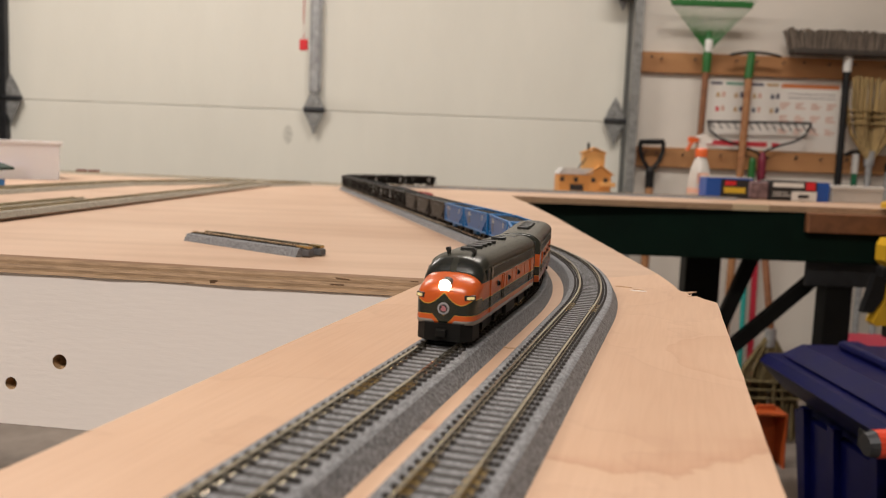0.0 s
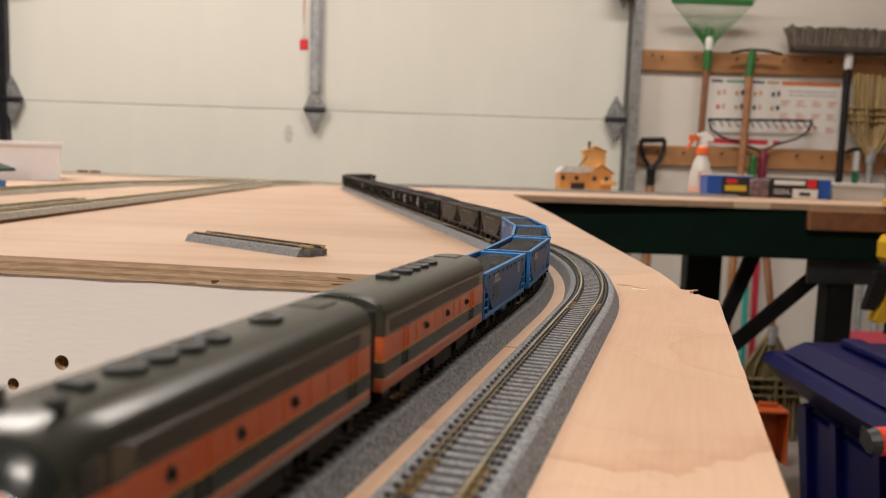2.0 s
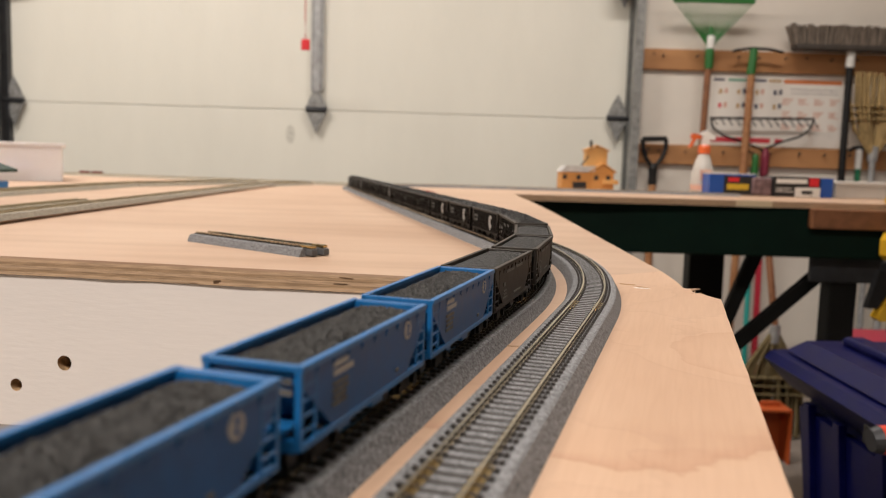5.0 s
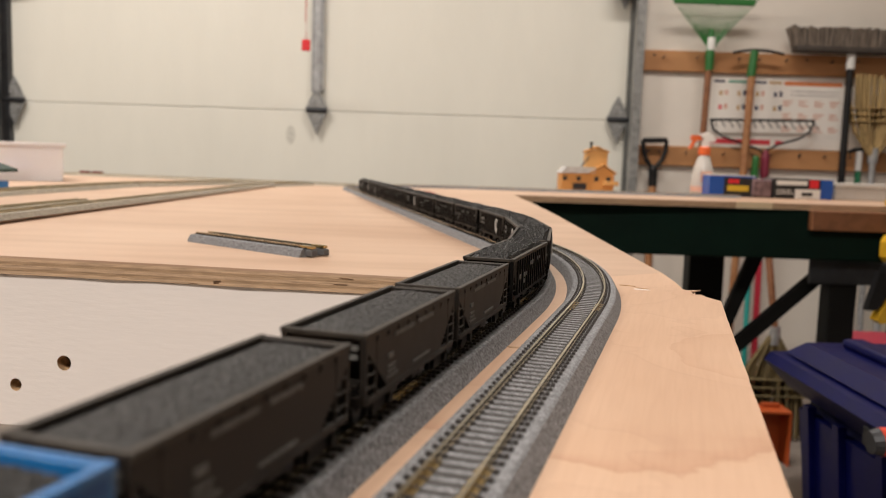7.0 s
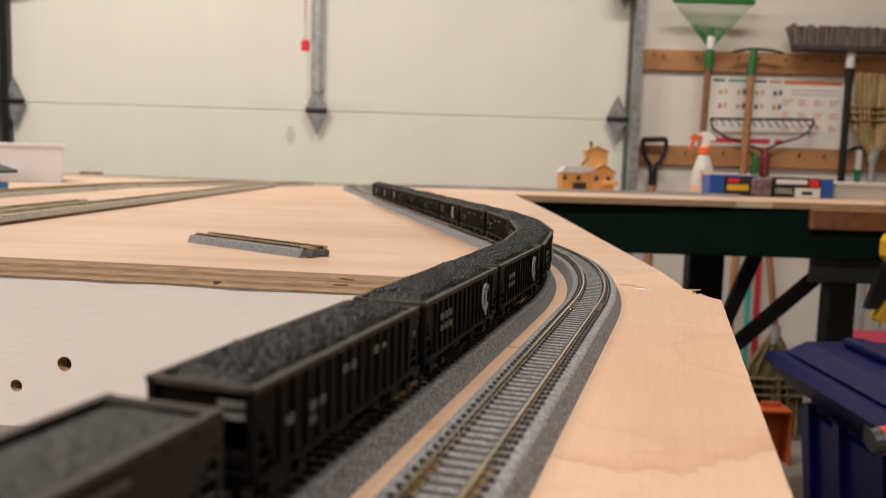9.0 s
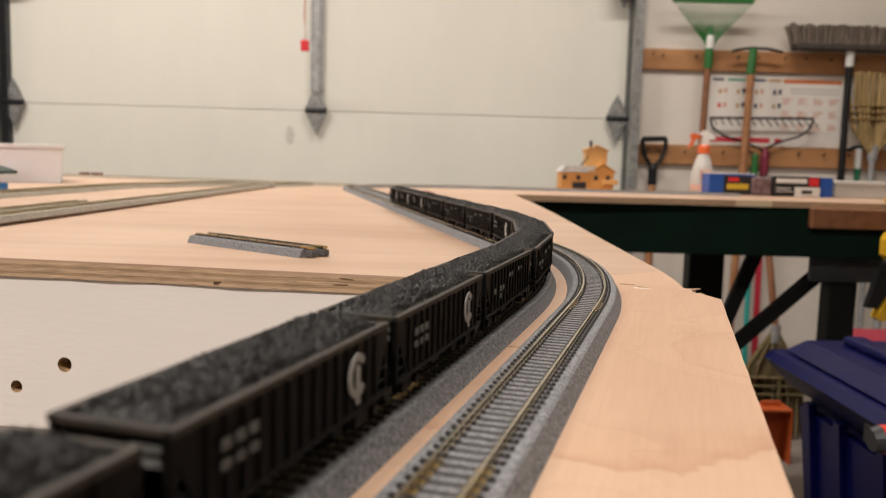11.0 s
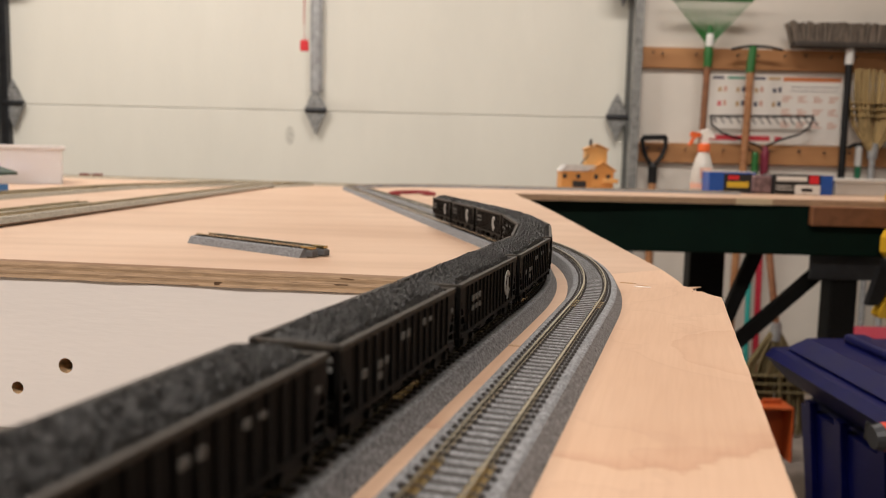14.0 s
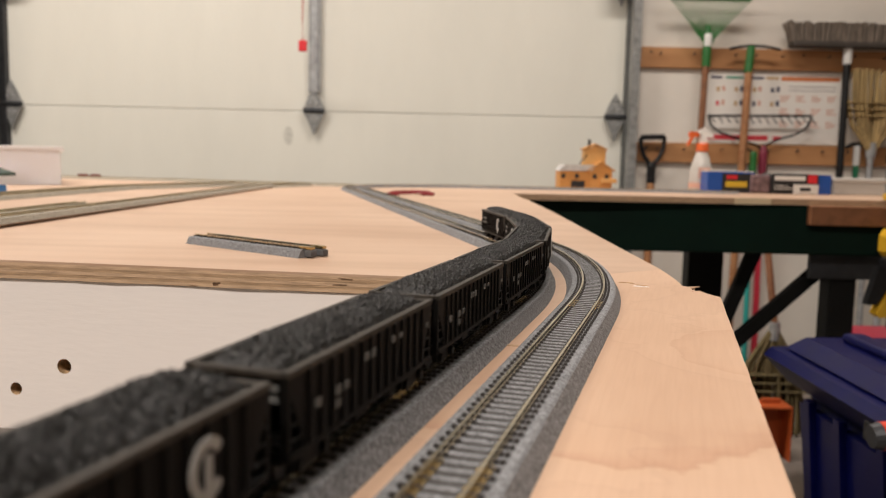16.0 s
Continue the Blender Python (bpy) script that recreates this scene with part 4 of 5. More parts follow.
def loco(cab):
    """A streamlined diesel unit; cab: with a rounded nose, else flat at both ends. Forward is +y."""
    car = empty("locomotive", "orange and dark green streamlined model diesel locomotive, headlight lit" if cab else "orange and dark green cabless booster locomotive", "locomotive", "locomotives of the coal train")
    M_loco = M_cabpaint if cab else M_boosterpaint
    h, zb, w0, top = LOCO_L / 2, 0.0055, 0.0096, 0.0256
    L = LOCO_L - 0.0050
    h = L / 2
    if cab:
        h, L = LOCO_L / 2, LOCO_L
    rear = -h
    if cab:
        h, L = h + NOSE, L + NOSE
    # stations: distance from the front, half width, height
    if cab:
        st = [(0.0001, 0.0058, 0.0140), (0.0006, 0.0074, 0.0157), (0.0016, 0.0085, 0.0170), (0.0034, 0.0092, 0.0182), (0.0058, 0.0095, 0.0191), (0.0080, 0.0096, 0.0197),
              (0.0087, 0.0096, 0.0203), (0.0101, 0.0096, 0.0223), (0.0119, 0.0096, 0.0239), (0.0142, 0.0096, 0.0247), (0.0170, 0.0096, 0.0252), (0.021, 0.0096, top)]
    else:
        st = [(0.0, 0.0092, top - 0.0006), (0.0004, w0, top), (0.0010, w0, top), (0.0016, w0, top)]
    st += [(L * k / 10, w0, top) for k in range(3, 10)] + [(L - 0.0016, w0, top), (L - 0.0010, w0, top), (L - 0.0004, w0, top), (L, w0 - 0.0004, top - 0.0006)]
    NA = 40

    def surf(d, a, off=0.0):
        """The skin at distance d from the front and angle a (0 right, 90 top)."""
        for (d0, w_0, h_0), (d1, w_1, h_1) in zip(st, st[1:]):
            if d <= d1:
                break
        t = min(1, max(0, (d - d0) / (d1 - d0)))
        w, hh = w_0 + (w_1 - w_0) * t + off, h_0 + (h_1 - h_0) * t + off
        zc = 0.0206 if hh > 0.0248 else 0.0142 if hh > 0.0240 else zb + (hh - zb) * 0.48
        c, s = math.cos(a), math.sin(a)
        ex = 2 / (2.5 if hh > 0.0248 else 3.2)
        x = w * math.copysign(abs(c) ** ex, c)
        z = zc + (hh - zc) * abs(s) ** ex
        return x, h - d, z, zc
    bm = bmesh.new()
    rings = []
    for d, _, _ in st:
        ring = []
        zc = 0.0
        for i in range(NA + 1):
            x, y, z, zc = surf(d, math.pi * i / NA)
            ring.append((x, y, z))
        lo = [(ring[0][0], ring[0][1], zb + (ring[0][2] - zb) * k / 4) for k in range(4)]
        hi = [(ring[-1][0], ring[-1][1], zb + (ring[-1][2] - zb) * k / 4) for k in range(3, -1, -1)]
        rings.append([bm.verts.new(p) for p in lo + ring + hi])
    for a, b in zip(rings, rings[1:]):
        for i in range(len(a) - 1):
            bm.faces.new((a[i], a[i + 1], b[i + 1], b[i]))
        bm.faces.new((a[-1], a[0], b[0], b[-1]))
    bm.faces.new(rings[0])
    bm.faces.new(rings[-1][::-1])
    body = part("body", bm, M_loco, car, "", True)

    def patch(name, d0, d1, a0, a1, off, mat, n=6, label=""):
        bm = bmesh.new()
        g = [[bm.verts.new(surf(d0 + (d1 - d0) * j / n, radians(a0 + (a1 - a0) * i / n), off)[:3]) for i in range(n + 1)] for j in range(n + 1)]
        for j in range(n):
            for i in range(n):
                bm.faces.new((g[j][i], g[j][i + 1], g[j + 1][i + 1], g[j + 1][i]))
        return part(name, bm, mat, body, label, True)
    if cab:
        for a0, a1 in ((22, 88.3), (91.7, 158)):
            patch("windshield", 0.0087, 0.0124, a0, a1, 0.00016, M_glass, label="dark windshield pane")
        head = part("headlight", rodded((0, h - 0.0040, 0.0174), (0, h - 0.0008, 0.0170), 0.0019, 0.0018, n=20), M_silver, body)
        part("lens", rodded((0, h - 0.0008, 0.0170), (0, h - 0.0004, 0.01695), 0.0018, n=20), M_lampglow, head, "glowing headlight lens")
        for sx in (-1, 1):
            bx = part("number_board", boxed(-0.0018, 0.0018, -0.0012, 0.0006, -0.0008, 0.0008, 0.0003), M_fan, body)
            bx.matrix_local = pose(sx * 0.0076, h - 0.0016, 0.0137, 0, 0, -sx * 36)
            part("lit_face", boxed(-0.0012, 0.0012, 0.0006, 0.0008, -0.0004, 0.0004), M_board, bx, "glowing pale number board")
        em = part("emblem", rodded((0, h - 0.0006, 0.0102), (0, h + 0.0003, 0.0102), 0.0018, n=24), M_emblem, body, "round white emblem")
        part("emblem_ring", rodded((0, h + 0.0003, 0.0102), (0, h + 0.00038, 0.0102), 0.0013, n=20), M_fan, em, "dark ring")
        part("emblem_centre", prismed([(-0.0008, 0.0094), (0.0004, 0.0094), (0.0009, 0.0101), (0.0003, 0.0106), (0.0006, 0.0111), (-0.0002, 0.0110), (-0.0009, 0.0104)], "xz", h + 0.00038, h + 0.00046), M_emblemred, em, "pale red centre")
        pil = bmesh.new()
        prism(pil, [(-0.0088, h - 0.010), (-0.0086, h - 0.0025), (-0.0056, h + 0.0006), (0.0056, h + 0.0006), (0.0086, h - 0.0025), (0.0088, h - 0.010)], "xy", 0.0004, zb + 0.0003)
        pl = part("pilot", pil, M_truck, body)
        box(pb := bmesh.new(), -0.0016, 0.0016, h - 0.001, h + 0.0026, 0.0018, 0.0042, 0.0003)
        part("front_coupler", pb, M_truck, pl)
        for sx in (-1, 1):
            horn = rodded((sx * 0.0042, h - 0.0165, 0.0263), (sx * 0.0042, h - 0.0190, 0.0263), 0.0007, 0.0005, n=10)
            rod(horn, (sx * 0.0042, h - 0.0180, 0.0246), (sx * 0.0042, h - 0.0180, 0.0262), 0.0007, n=8)
            part("horn", horn, M_fan, body)
            win = boxed(sx * 0.00965 - 0.0002, sx * 0.00965 + 0.0002, h - 0.0176, h - 0.0146, 0.0174, 0.0208, 0.0001)
            part("side_window", win, M_fan, body)
            part("cab_door", boxed(min(sx * 0.0096, sx * 0.00990), max(sx * 0.0096, sx * 0.00990), h - 0.0218, h - 0.0190, 0.0056, 0.0214, 0.00005), M_loco, body)
    for k, d in enumerate((0.034, 0.0405, 0.047, 0.0535, 0.070) if cab else (0.027, 0.0365, 0.043, 0.0495, 0.057)):
        fan = lathe(bmesh.new(), [(0.0029, 0), (0.0029, 0.0007), (0.0025, 0.0009), (0.0022, 0.0007), (0.0004, 0.0007)], 20, (0, h - d, top - 0.0001))
        part("roof_fan", fan, M_fan, body)
    part("roof_hatch", boxed(-0.0034, 0.0034, rear + 0.003, rear + 0.010, top - 0.0006, top + 0.0002, 0.0003), M_loco, body)
    for y0, s in ([(rear, -1)] if cab else [(rear, -1), (h, 1)]):
        part("end_panel", boxed(-0.0076, 0.0076, min(y0 - s * 0.0004, y0 + s * 0.0005), max(y0 - s * 0.0004, y0 + s * 0.0005), zb + 0.0002, 0.0226, 0.0002), M_fan, body, "black end wall")
        part("diaphragm", boxed(-0.0036, 0.0036, min(y0, y0 + s * 0.0014), max(y0, y0 + s * 0.0014), 0.0064, 0.0205, 0.0004), M_truck, body)
    part("exhaust", boxed(-0.0022, 0.0022, h - 0.0262, h - 0.0240, top - 0.0004, top + 0.0009, 0.0003), M_fan, body)
    for sx in (-1, 1):
        ga, gb = rear + 0.006, h - (0.024 if cab else 0.004)
        part("grille", boxed(min(sx * 0.0095, sx * 0.00970), max(sx * 0.0095, sx * 0.00970), ga, gb, 0.0176, 0.0204, 0.00004), M_silver, body, "dull steel roofline grille")
        for k in range(5):
            z = 0.0178 + 0.0006 * k
            part("louvre", boxed(min(sx * 0.0096, sx * 0.00984), max(sx * 0.0096, sx * 0.00984), ga, gb, z, z + 0.00028, 0.00004), M_fan, body)
        part("roof_edge", rodded((sx * 0.00950, rear + 0.002, 0.0208), (sx * 0.00950, h - (0.022 if cab else 0.002), 0.0208), 0.00022, n=6), M_loco, body)
        ys = [h - d for d in ((0.030, 0.046, 0.062) if cab else (0.028, 0.0455, 0.064))]
        for y in ys:
            pw = part("porthole", rodded((sx * 0.0090, y, 0.0146), (sx * 0.00968, y, 0.0146), 0.0011, n=18), M_fan, body)
            part("pane", rodded((sx * 0.00964, y, 0.0146), (sx * 0.00971, y, 0.0146), 0.0008, n=18), M_glass, pw)
        for y in [h - d for d in ((0.036, 0.0385, 0.0845, 0.087) if cab else (0.0125, 0.015, 0.069, 0.0715))]:
            part("side_batten", boxed(min(sx * 0.0095, sx * 0.00988), max(sx * 0.0095, sx * 0.00988), y - 0.00035, y + 0.00035, 0.0085, 0.0170, 0.0001), M_loco, body)
        for y in [h - d for d in ((0.041, 0.050, 0.057, 0.066, 0.073) if cab else (0.019, 0.033, 0.040, 0.050, 0.056))]:
            part("side_vent", boxed(min(sx * 0.0095, sx * 0.00974), max(sx * 0.0095, sx * 0.00974), y - 0.0036, y - 0.0016, 0.0124, 0.0166, 0.00005), M_loco, body)
        part("step", boxed(min(sx * 0.0080, sx * 0.0095), max(sx * 0.0080, sx * 0.0095), -0.009, 0.006, 0.0018, zb, 0.0004), M_truck, car)
    part("fuel_tank", boxed(-0.0076, 0.0076, -0.012, 0.012, 0.0014, zb, 0.0010), M_truck, car)
    for y in (h - 0.022, rear + 0.017):
        bogie(car, y, 0.0168, 0.0031)
    coupler(car, rear + 0.001, -1)
    if not cab:
        coupler(car, h - 0.001, 1)
    part("diaphragm", boxed(-0.0045, 0.0045, rear - 0.0011, rear + 0.0002, 0.0056, 0.0226, 0.0004), M_fan, body)
    return car


lead = loco(True)
booster = loco(False)

# each unit: thing, length, distance between trucks, the time at which its tail passes the mark 50 mm up the line
TRAIN = [(lead, LOCO_L + 2 * NOSE, 0.058, 1.91 + NOSE / SPEED), (booster, LOCO_L - 0.0050, 0.054, 2.93)]


def more(source, first, length, tail):
    TRAIN.append((source if first else copy_thing(source, Matrix()), length, length - 0.021, tail))


for k, tail in enumerate((3.69, 4.49, 5.29, 6.07)):
    more(blue, k == 0, 0.0640, tail)
for k, tail in enumerate((6.79, 7.57, 8.31)):
    more(brown, k == 0, 0.0613, tail)
HERALDS = (2, 3, 4, 8, 12, 13, 14)
seen_kinds = set()
for k in range(1, 15):
    source = hook if k in HERALDS else word
    more(source, source.name not in seen_kinds, 0.0732, 9.23 + 0.889 * (k - 1))
    seen_kinds.add(source.name)


def car_pose(length, base, tail, t):
    mid = 0.050 + SPEED * (tail - t) - length / 2
    x0, y0, _ = line_at(mid + base / 2)
    x1, y1, _ = line_at(mid - base / 2)
    return pose((x0 + x1) / 2, (y0 + y1) / 2, RAIL, 0, 0, math.degrees(math.atan2(-(x1 - x0), y1 - y0)))


def motions():
    for thing, length, base, tail in TRAIN:
        walk(thing, [(t / 2, car_pose(length, base, tail, t / 2)) for t in range(33)])


# ---------------------------------------------------------------- the wall of tools
WY = WALL_Y
FLOOR = -T


def tool_rail(z0, z1, x0, x1, pegs):
    r = empty("tool_rail", "brown stained wooden wall rail with pegs", "wall rail", "wall rails for tools", (0, WY, T))
    part("board", boxed(x0, x1, -0.020, 0.0, z0, z1, 0.002), M_pegwood, r)
    for x in pegs:
        part("peg", rodded((x, -0.020, (z0 + z1) / 2 + 0.012), (x, -0.040, (z0 + z1) / 2 + 0.016), 0.003, n=8), M_darkmetal, r)
    for x in [x0 + 0.05 + 0.2 * k for k in range(int((x1 - x0) / 0.2))]:
        part("screw", rodded((x, -0.0215, z1 - 0.02), (x, -0.020, z1 - 0.02), 0.005, n=8), M_darkmetal, r)


tool_rail(0.447, 0.527, 0.755, 2.6, (0.84, 0.972, 1.024, 1.135, 1.215, 1.32, 1.50, 1.575, 1.72, 1.86))
tool_rail(0.078, 0.156, 0.755, 2.6, (0.795, 0.845, 0.95, 1.10, 1.215, 1.285, 1.40, 1.50, 1.60, 1.68, 1.80))

poster_white = material("poster_paper", (0.78, 0.745, 0.70), 0.4, noise_scale=4, noise_amount=0.03)
INK = {"orange": material("ink_orange", (0.62, 0.20, 0.07), 0.5), "pink": material("ink_pink", (0.62, 0.36, 0.28), 0.5), "green": material("ink_green", (0.10, 0.30, 0.22), 0.5),
       "dark": material("ink_dark", (0.06, 0.06, 0.10), 0.5), "red": material("ink_red", (0.60, 0.05, 0.07), 0.5), "ochre": material("ink_ochre", (0.50, 0.33, 0.16), 0.5)}
poster = empty("poster", "white instruction poster with coloured rows of small print", "poster", at=(1.31, WY - 0.002, T + 0.30))
part("sheet", boxed(-0.268, 0.268, -0.001, 0.0015, -0.140, 0.140), poster_white, poster)


def ink(x0, x1, z0, z1, c):
    part("print_bar", boxed(x0, x1, -0.0016, -0.0009, z0, z1), INK[c], poster)


ink(0.02, 0.25, 0.108, 0.124, "orange")
ink(-0.26, -0.215, 0.112, 0.122, "dark")
ink(-0.20, -0.13, 0.112, 0.122, "green")
ink(-0.11, -0.05, 0.112, 0.122, "dark")
ink(-0.04, 0.01, 0.112, 0.122, "ochre")
for j, z in enumerate((0.045, -0.005, -0.055)):
    for i in range(4):
        x = 0.02 + i * 0.062
        for q in range(3):
            ink(x, x + 0.040 - 0.008 * ((i + q + j) % 3), z - q * 0.009, z - q * 0.009 + 0.0045, "pink")
for z in (0.085, 0.070):
    ink(0.05, 0.24, z, z + 0.002, "dark")
for j, z in enumerate((0.070, 0.015)):
    for i, c in enumerate(("red", "ochre", "dark", "dark")):
        x = -0.235 + i * 0.072
        ink(x, x + 0.013, z - 0.008, z + 0.010, c if (i + j) % 2 else "ochre")
        ink(x + 0.022, x + 0.034, z - 0.006, z + 0.014, "dark" if i % 2 else "pink")
ink(-0.262, -0.02, -0.128, -0.108, "red")
ink(0.0, 0.03, -0.126, -0.110, "red")

# leaf rake, head up
rake = empty("leaf_rake", "green plastic leaf rake hanging head up, brown handle", "rake", at=(0.992, WY - 0.10, T))
part("handle", rodded((0.004, 0, 0.47), (-0.03, -0.03, FLOOR), 0.0125), M_handledark, rake)
part("socket", lathe(bmesh.new(), [(0.016, 0.445), (0.017, 0.50), (0.013, 0.56), (0.010, 0.60)], 16, (0.005, 0, 0)), M_green, rake)
part("collar", lathe(bmesh.new(), [(0.0155, 0), (0.0165, 0.012), (0.0165, 0.036), (0.0135, 0.048)], 16, (0.006, -0.002, 0.520)), material("white_collar", (0.7, 0.7, 0.68), 0.4), rake, "white collar")
for k in range(24):
    u = k / 23 * 2 - 1
    bm = tube([(0.004 + u * 0.014, -0.004, 0.535), (0.005 + u * 0.090, -0.008, 0.625), (0.006 + u * 0.153, -0.012, 0.695), (0.006 + u * 0.19, -0.012, 0.76), (0.006 + u * 0.195, -0.05, 0.79)], 0.0017, 6)
    part("tine", bm, M_green, rake)
part("cross_bar", boxed(-0.148, 0.160, -0.018, -0.005, 0.688, 0.712, 0.003), M_green, rake)
part("web", prismed([(-0.010, 0.525), (0.022, 0.525), (0.030, 0.55), (-0.018, 0.55)], "xz", -0.006, -0.003), M_green, rake)

# pick with a green sleeve
pick = empty("cultivator", "wooden handled cultivator with green sleeve and thin black head", "garden tool", at=(1.172, WY - 0.075, T))
part("handle", rodded((0.0, 0, 0.44), (-0.028, -0.02, FLOOR), 0.0145), M_handle, pick)
part("sleeve", rodded((-0.003, 0, 0.43), (0.004, 0, 0.528), 0.0165, 0.015), M_green, pick)
part("head", tube([(-0.078, 0, 0.517), (-0.04, 0, 0.526), (0.0, 0, 0.531), (0.06, 0, 0.529), (0.118, 0, 0.518)], 0.0055), M_black, pick, "thin black steel head")

# bow rake
bow = empty("bow_rake", "black steel bow rake hung head up, maroon grip", "rake", at=(1.236, WY - 0.05, T))
M_maroon = material("maroon_plastic", (0.20, 0.02, 0.045), 0.45)
M_redstick = material("red_stick_paint", (0.55, 0.03, 0.06), 0.4)
part("head_bar", tube([(-0.203, 0, 0.262), (0.203, 0, 0.270)], 0.0048), M_black, bow)
for k in range(14):
    x = -0.196 + 0.392 * k / 13
    part("tine", tube([(x, 0, 0.264 + 0.004 * k / 13), (x + 0.003, -0.02, 0.252), (x + 0.005, -0.045, 0.234)], 0.0022, 6), M_black, bow)
for sx in (-1, 1):
    pts = [(sx * 0.203, 0, 0.266), (sx * 0.19, 0.004, 0.226), (sx * 0.15, 0.006, 0.198), (sx * 0.08, 0.006, 0.176), (0.012 + sx * 0.012, 0.004, 0.150), (0.020, 0, 0.125)]
    part("bow_arm", tube(pts, 0.0045), M_black, bow)
part("grip", lathe(bmesh.new(), [(0.013, 0.035), (0.0165, 0.055), (0.016, 0.12), (0.010, 0.150)], 14, (0.022, 0, 0)), M_maroon, bow)
part("handle", rodded((0.022, 0, 0.04), (0.03, -0.02, FLOOR), 0.012), M_redstick, bow, "red painted handle")

green_tool = empty("long_handled_tool", "long tool with green grip and teal shaft", "garden tool", at=(1.224, WY - 0.05, T))
part("grip", lathe(bmesh.new(), [(0.013, 0.03), (0.0145, 0.05), (0.0135, 0.115), (0.009, 0.127)], 14, (-0.012, -0.02, 0)), M_green, green_tool)
part("shaft", rodded((-0.012, -0.02, 0.035), (-0.008, -0.05, FLOOR), 0.0105), material("teal_paint", (0.03, 0.33, 0.30), 0.45), green_tool, "teal shaft")

# push broom
push = empty("push_broom", "push broom hung bristles up, black handle, grey-brown bristles", "broom", at=(1.545, WY - 0.085, T))
part("handle", rodded((0, 0, 0.50), (-0.006, -0.02, FLOOR), 0.0135), M_black, push)
part("ferrule", rodded((0, 0, 0.468), (0, 0, 0.53), 0.0155, 0.0165), material("white_ferrule", (0.62, 0.62, 0.60), 0.4), push, "white ferrule")
part("block", boxed(-0.222, 0.40, -0.032, 0.032, 0.527, 0.549, 0.006), material("dark_broom_block", (0.055, 0.045, 0.038), 0.7, noise_scale=30, noise_amount=0.3), push)
M_bristle = material("grey_brown_bristle", (0.16, 0.13, 0.105), 0.9, noise_scale=90, noise_amount=0.4, stretch=(1, 1, 0.15))
rnd = random.Random(8)
for k in range(40):
    x = -0.218 + 0.612 * k / 39
    for y in (-0.018, 0.018):
        lean = rnd.uniform(-0.008, 0.008) - 0.018 * (k < 3)
        bm = tube([(x, y, 0.547), (x + lean * 0.4, y * 1.1, 0.585), (x + lean, y * 1.35, 0.618 + rnd.uniform(-0.006, 0.006))], 0.0105, 6)
        part("bristle_tuft", bm, M_bristle, push)


# straw brooms
M_straw = material("broom_straw", (0.47, 0.335, 0.15), 0.85, noise_scale=160, noise_amount=0.45, stretch=(1, 1, 0.05), bump=0.002, bump_scale=240)
M_strawold = material("old_broom_straw", (0.22, 0.17, 0.08), 0.9, noise_scale=160, noise_amount=0.45, stretch=(1, 1, 0.05), bump=0.002, bump_scale=240)


def straw_broom(x, y, z, up, height, wide, mat, label, handle_mat, seed):
    """A corn broom: stalks fanned from a bound neck, stitched across."""
    b = empty("straw_broom", label, "broom", "straw brooms", (x, y, z))
    rnd = random.Random(seed)
    s = 1 if up else -1
    for k in range(70):
        u = rnd.uniform(-1, 1)
        v = rnd.uniform(-1, 1) * math.sqrt(1 - u * u * 0.8)
        q = rnd.uniform(0.92, 1.0)
        bm = tube([(u * 0.014, v * 0.012, 0), (u * wide * 0.34, v * 0.022, s * height * 0.3), (u * wide * 0.47, v * 0.026, s * height * 0.65), (u * wide * 0.5, v * 0.03, s * height * q)], 0.0042, 5)
        part("straw", bm, mat, b)
    for f in (0.42, 0.50, 0.58):
        w = wide * (0.34 + 0.2 * f)
        part("stitching", boxed(-w, w, -0.027, 0.027, s * height * f - 0.002, s * height * f + 0.002, 0.0015), mat, b)
    part("binding", rodded((0, 0, -s * 0.03), (0, 0, s * 0.03), 0.017, 0.020), M_galv, b)
    end = (0.0, -0.02, (FLOOR + T) - z) if up else (-0.02, 0.12, 0.44)
    part("handle", rodded((0, 0, -s * 0.02), end, 0.0115), handle_mat, b)
    return b


straw_broom(1.665, WY - 0.08, T + 0.140, True, 0.315, 0.25, M_straw, "yellow straw broom hung bristles up beside a black broom", M_galv, 3)
straw_broom(1.10, 2.62, T - 0.47, False, 0.345, 0.24, M_strawold, "worn brown straw broom standing against the wall", M_handledark, 5)

# shovel with D grip
shovel = empty("shovel", "shovel with black D-shaped grip and wooden shaft", "shovel", at=(0.818, WY - 0.055, T))
part("grip_bar", rodded((-0.046, 0, 0.172), (0.046, 0, 0.176), 0.0105), M_black, shovel)
part("grip_yoke", tube([(-0.046, 0, 0.172), (-0.044, 0, 0.135), (-0.030, 0, 0.098), (-0.008, 0, 0.070), (0.0, 0, 0.045), (0.010, 0, 0.070), (0.031, 0, 0.098), (0.045, 0, 0.135), (0.046, 0, 0.176)], 0.0088), M_black, shovel)
part("socket", lathe(bmesh.new(), [(0.0175, -0.005), (0.0165, 0.03), (0.0185, 0.06), (0.012, 0.078)], 14), M_black, shovel)
part("shaft", rodded((0, 0, 0.0), (0.0, -0.02, FLOOR + 0.25), 0.0155), M_handle, shovel)
part("blade", prismed([(-0.11, FLOOR + 0.30), (0.11, FLOOR + 0.30), (0.115, FLOOR + 0.12), (0.06, FLOOR + 0.03), (0, FLOOR), (-0.06, FLOOR + 0.03), (-0.115, FLOOR + 0.12)], "xz", -0.026, -0.022), M_darkmetal, shovel)

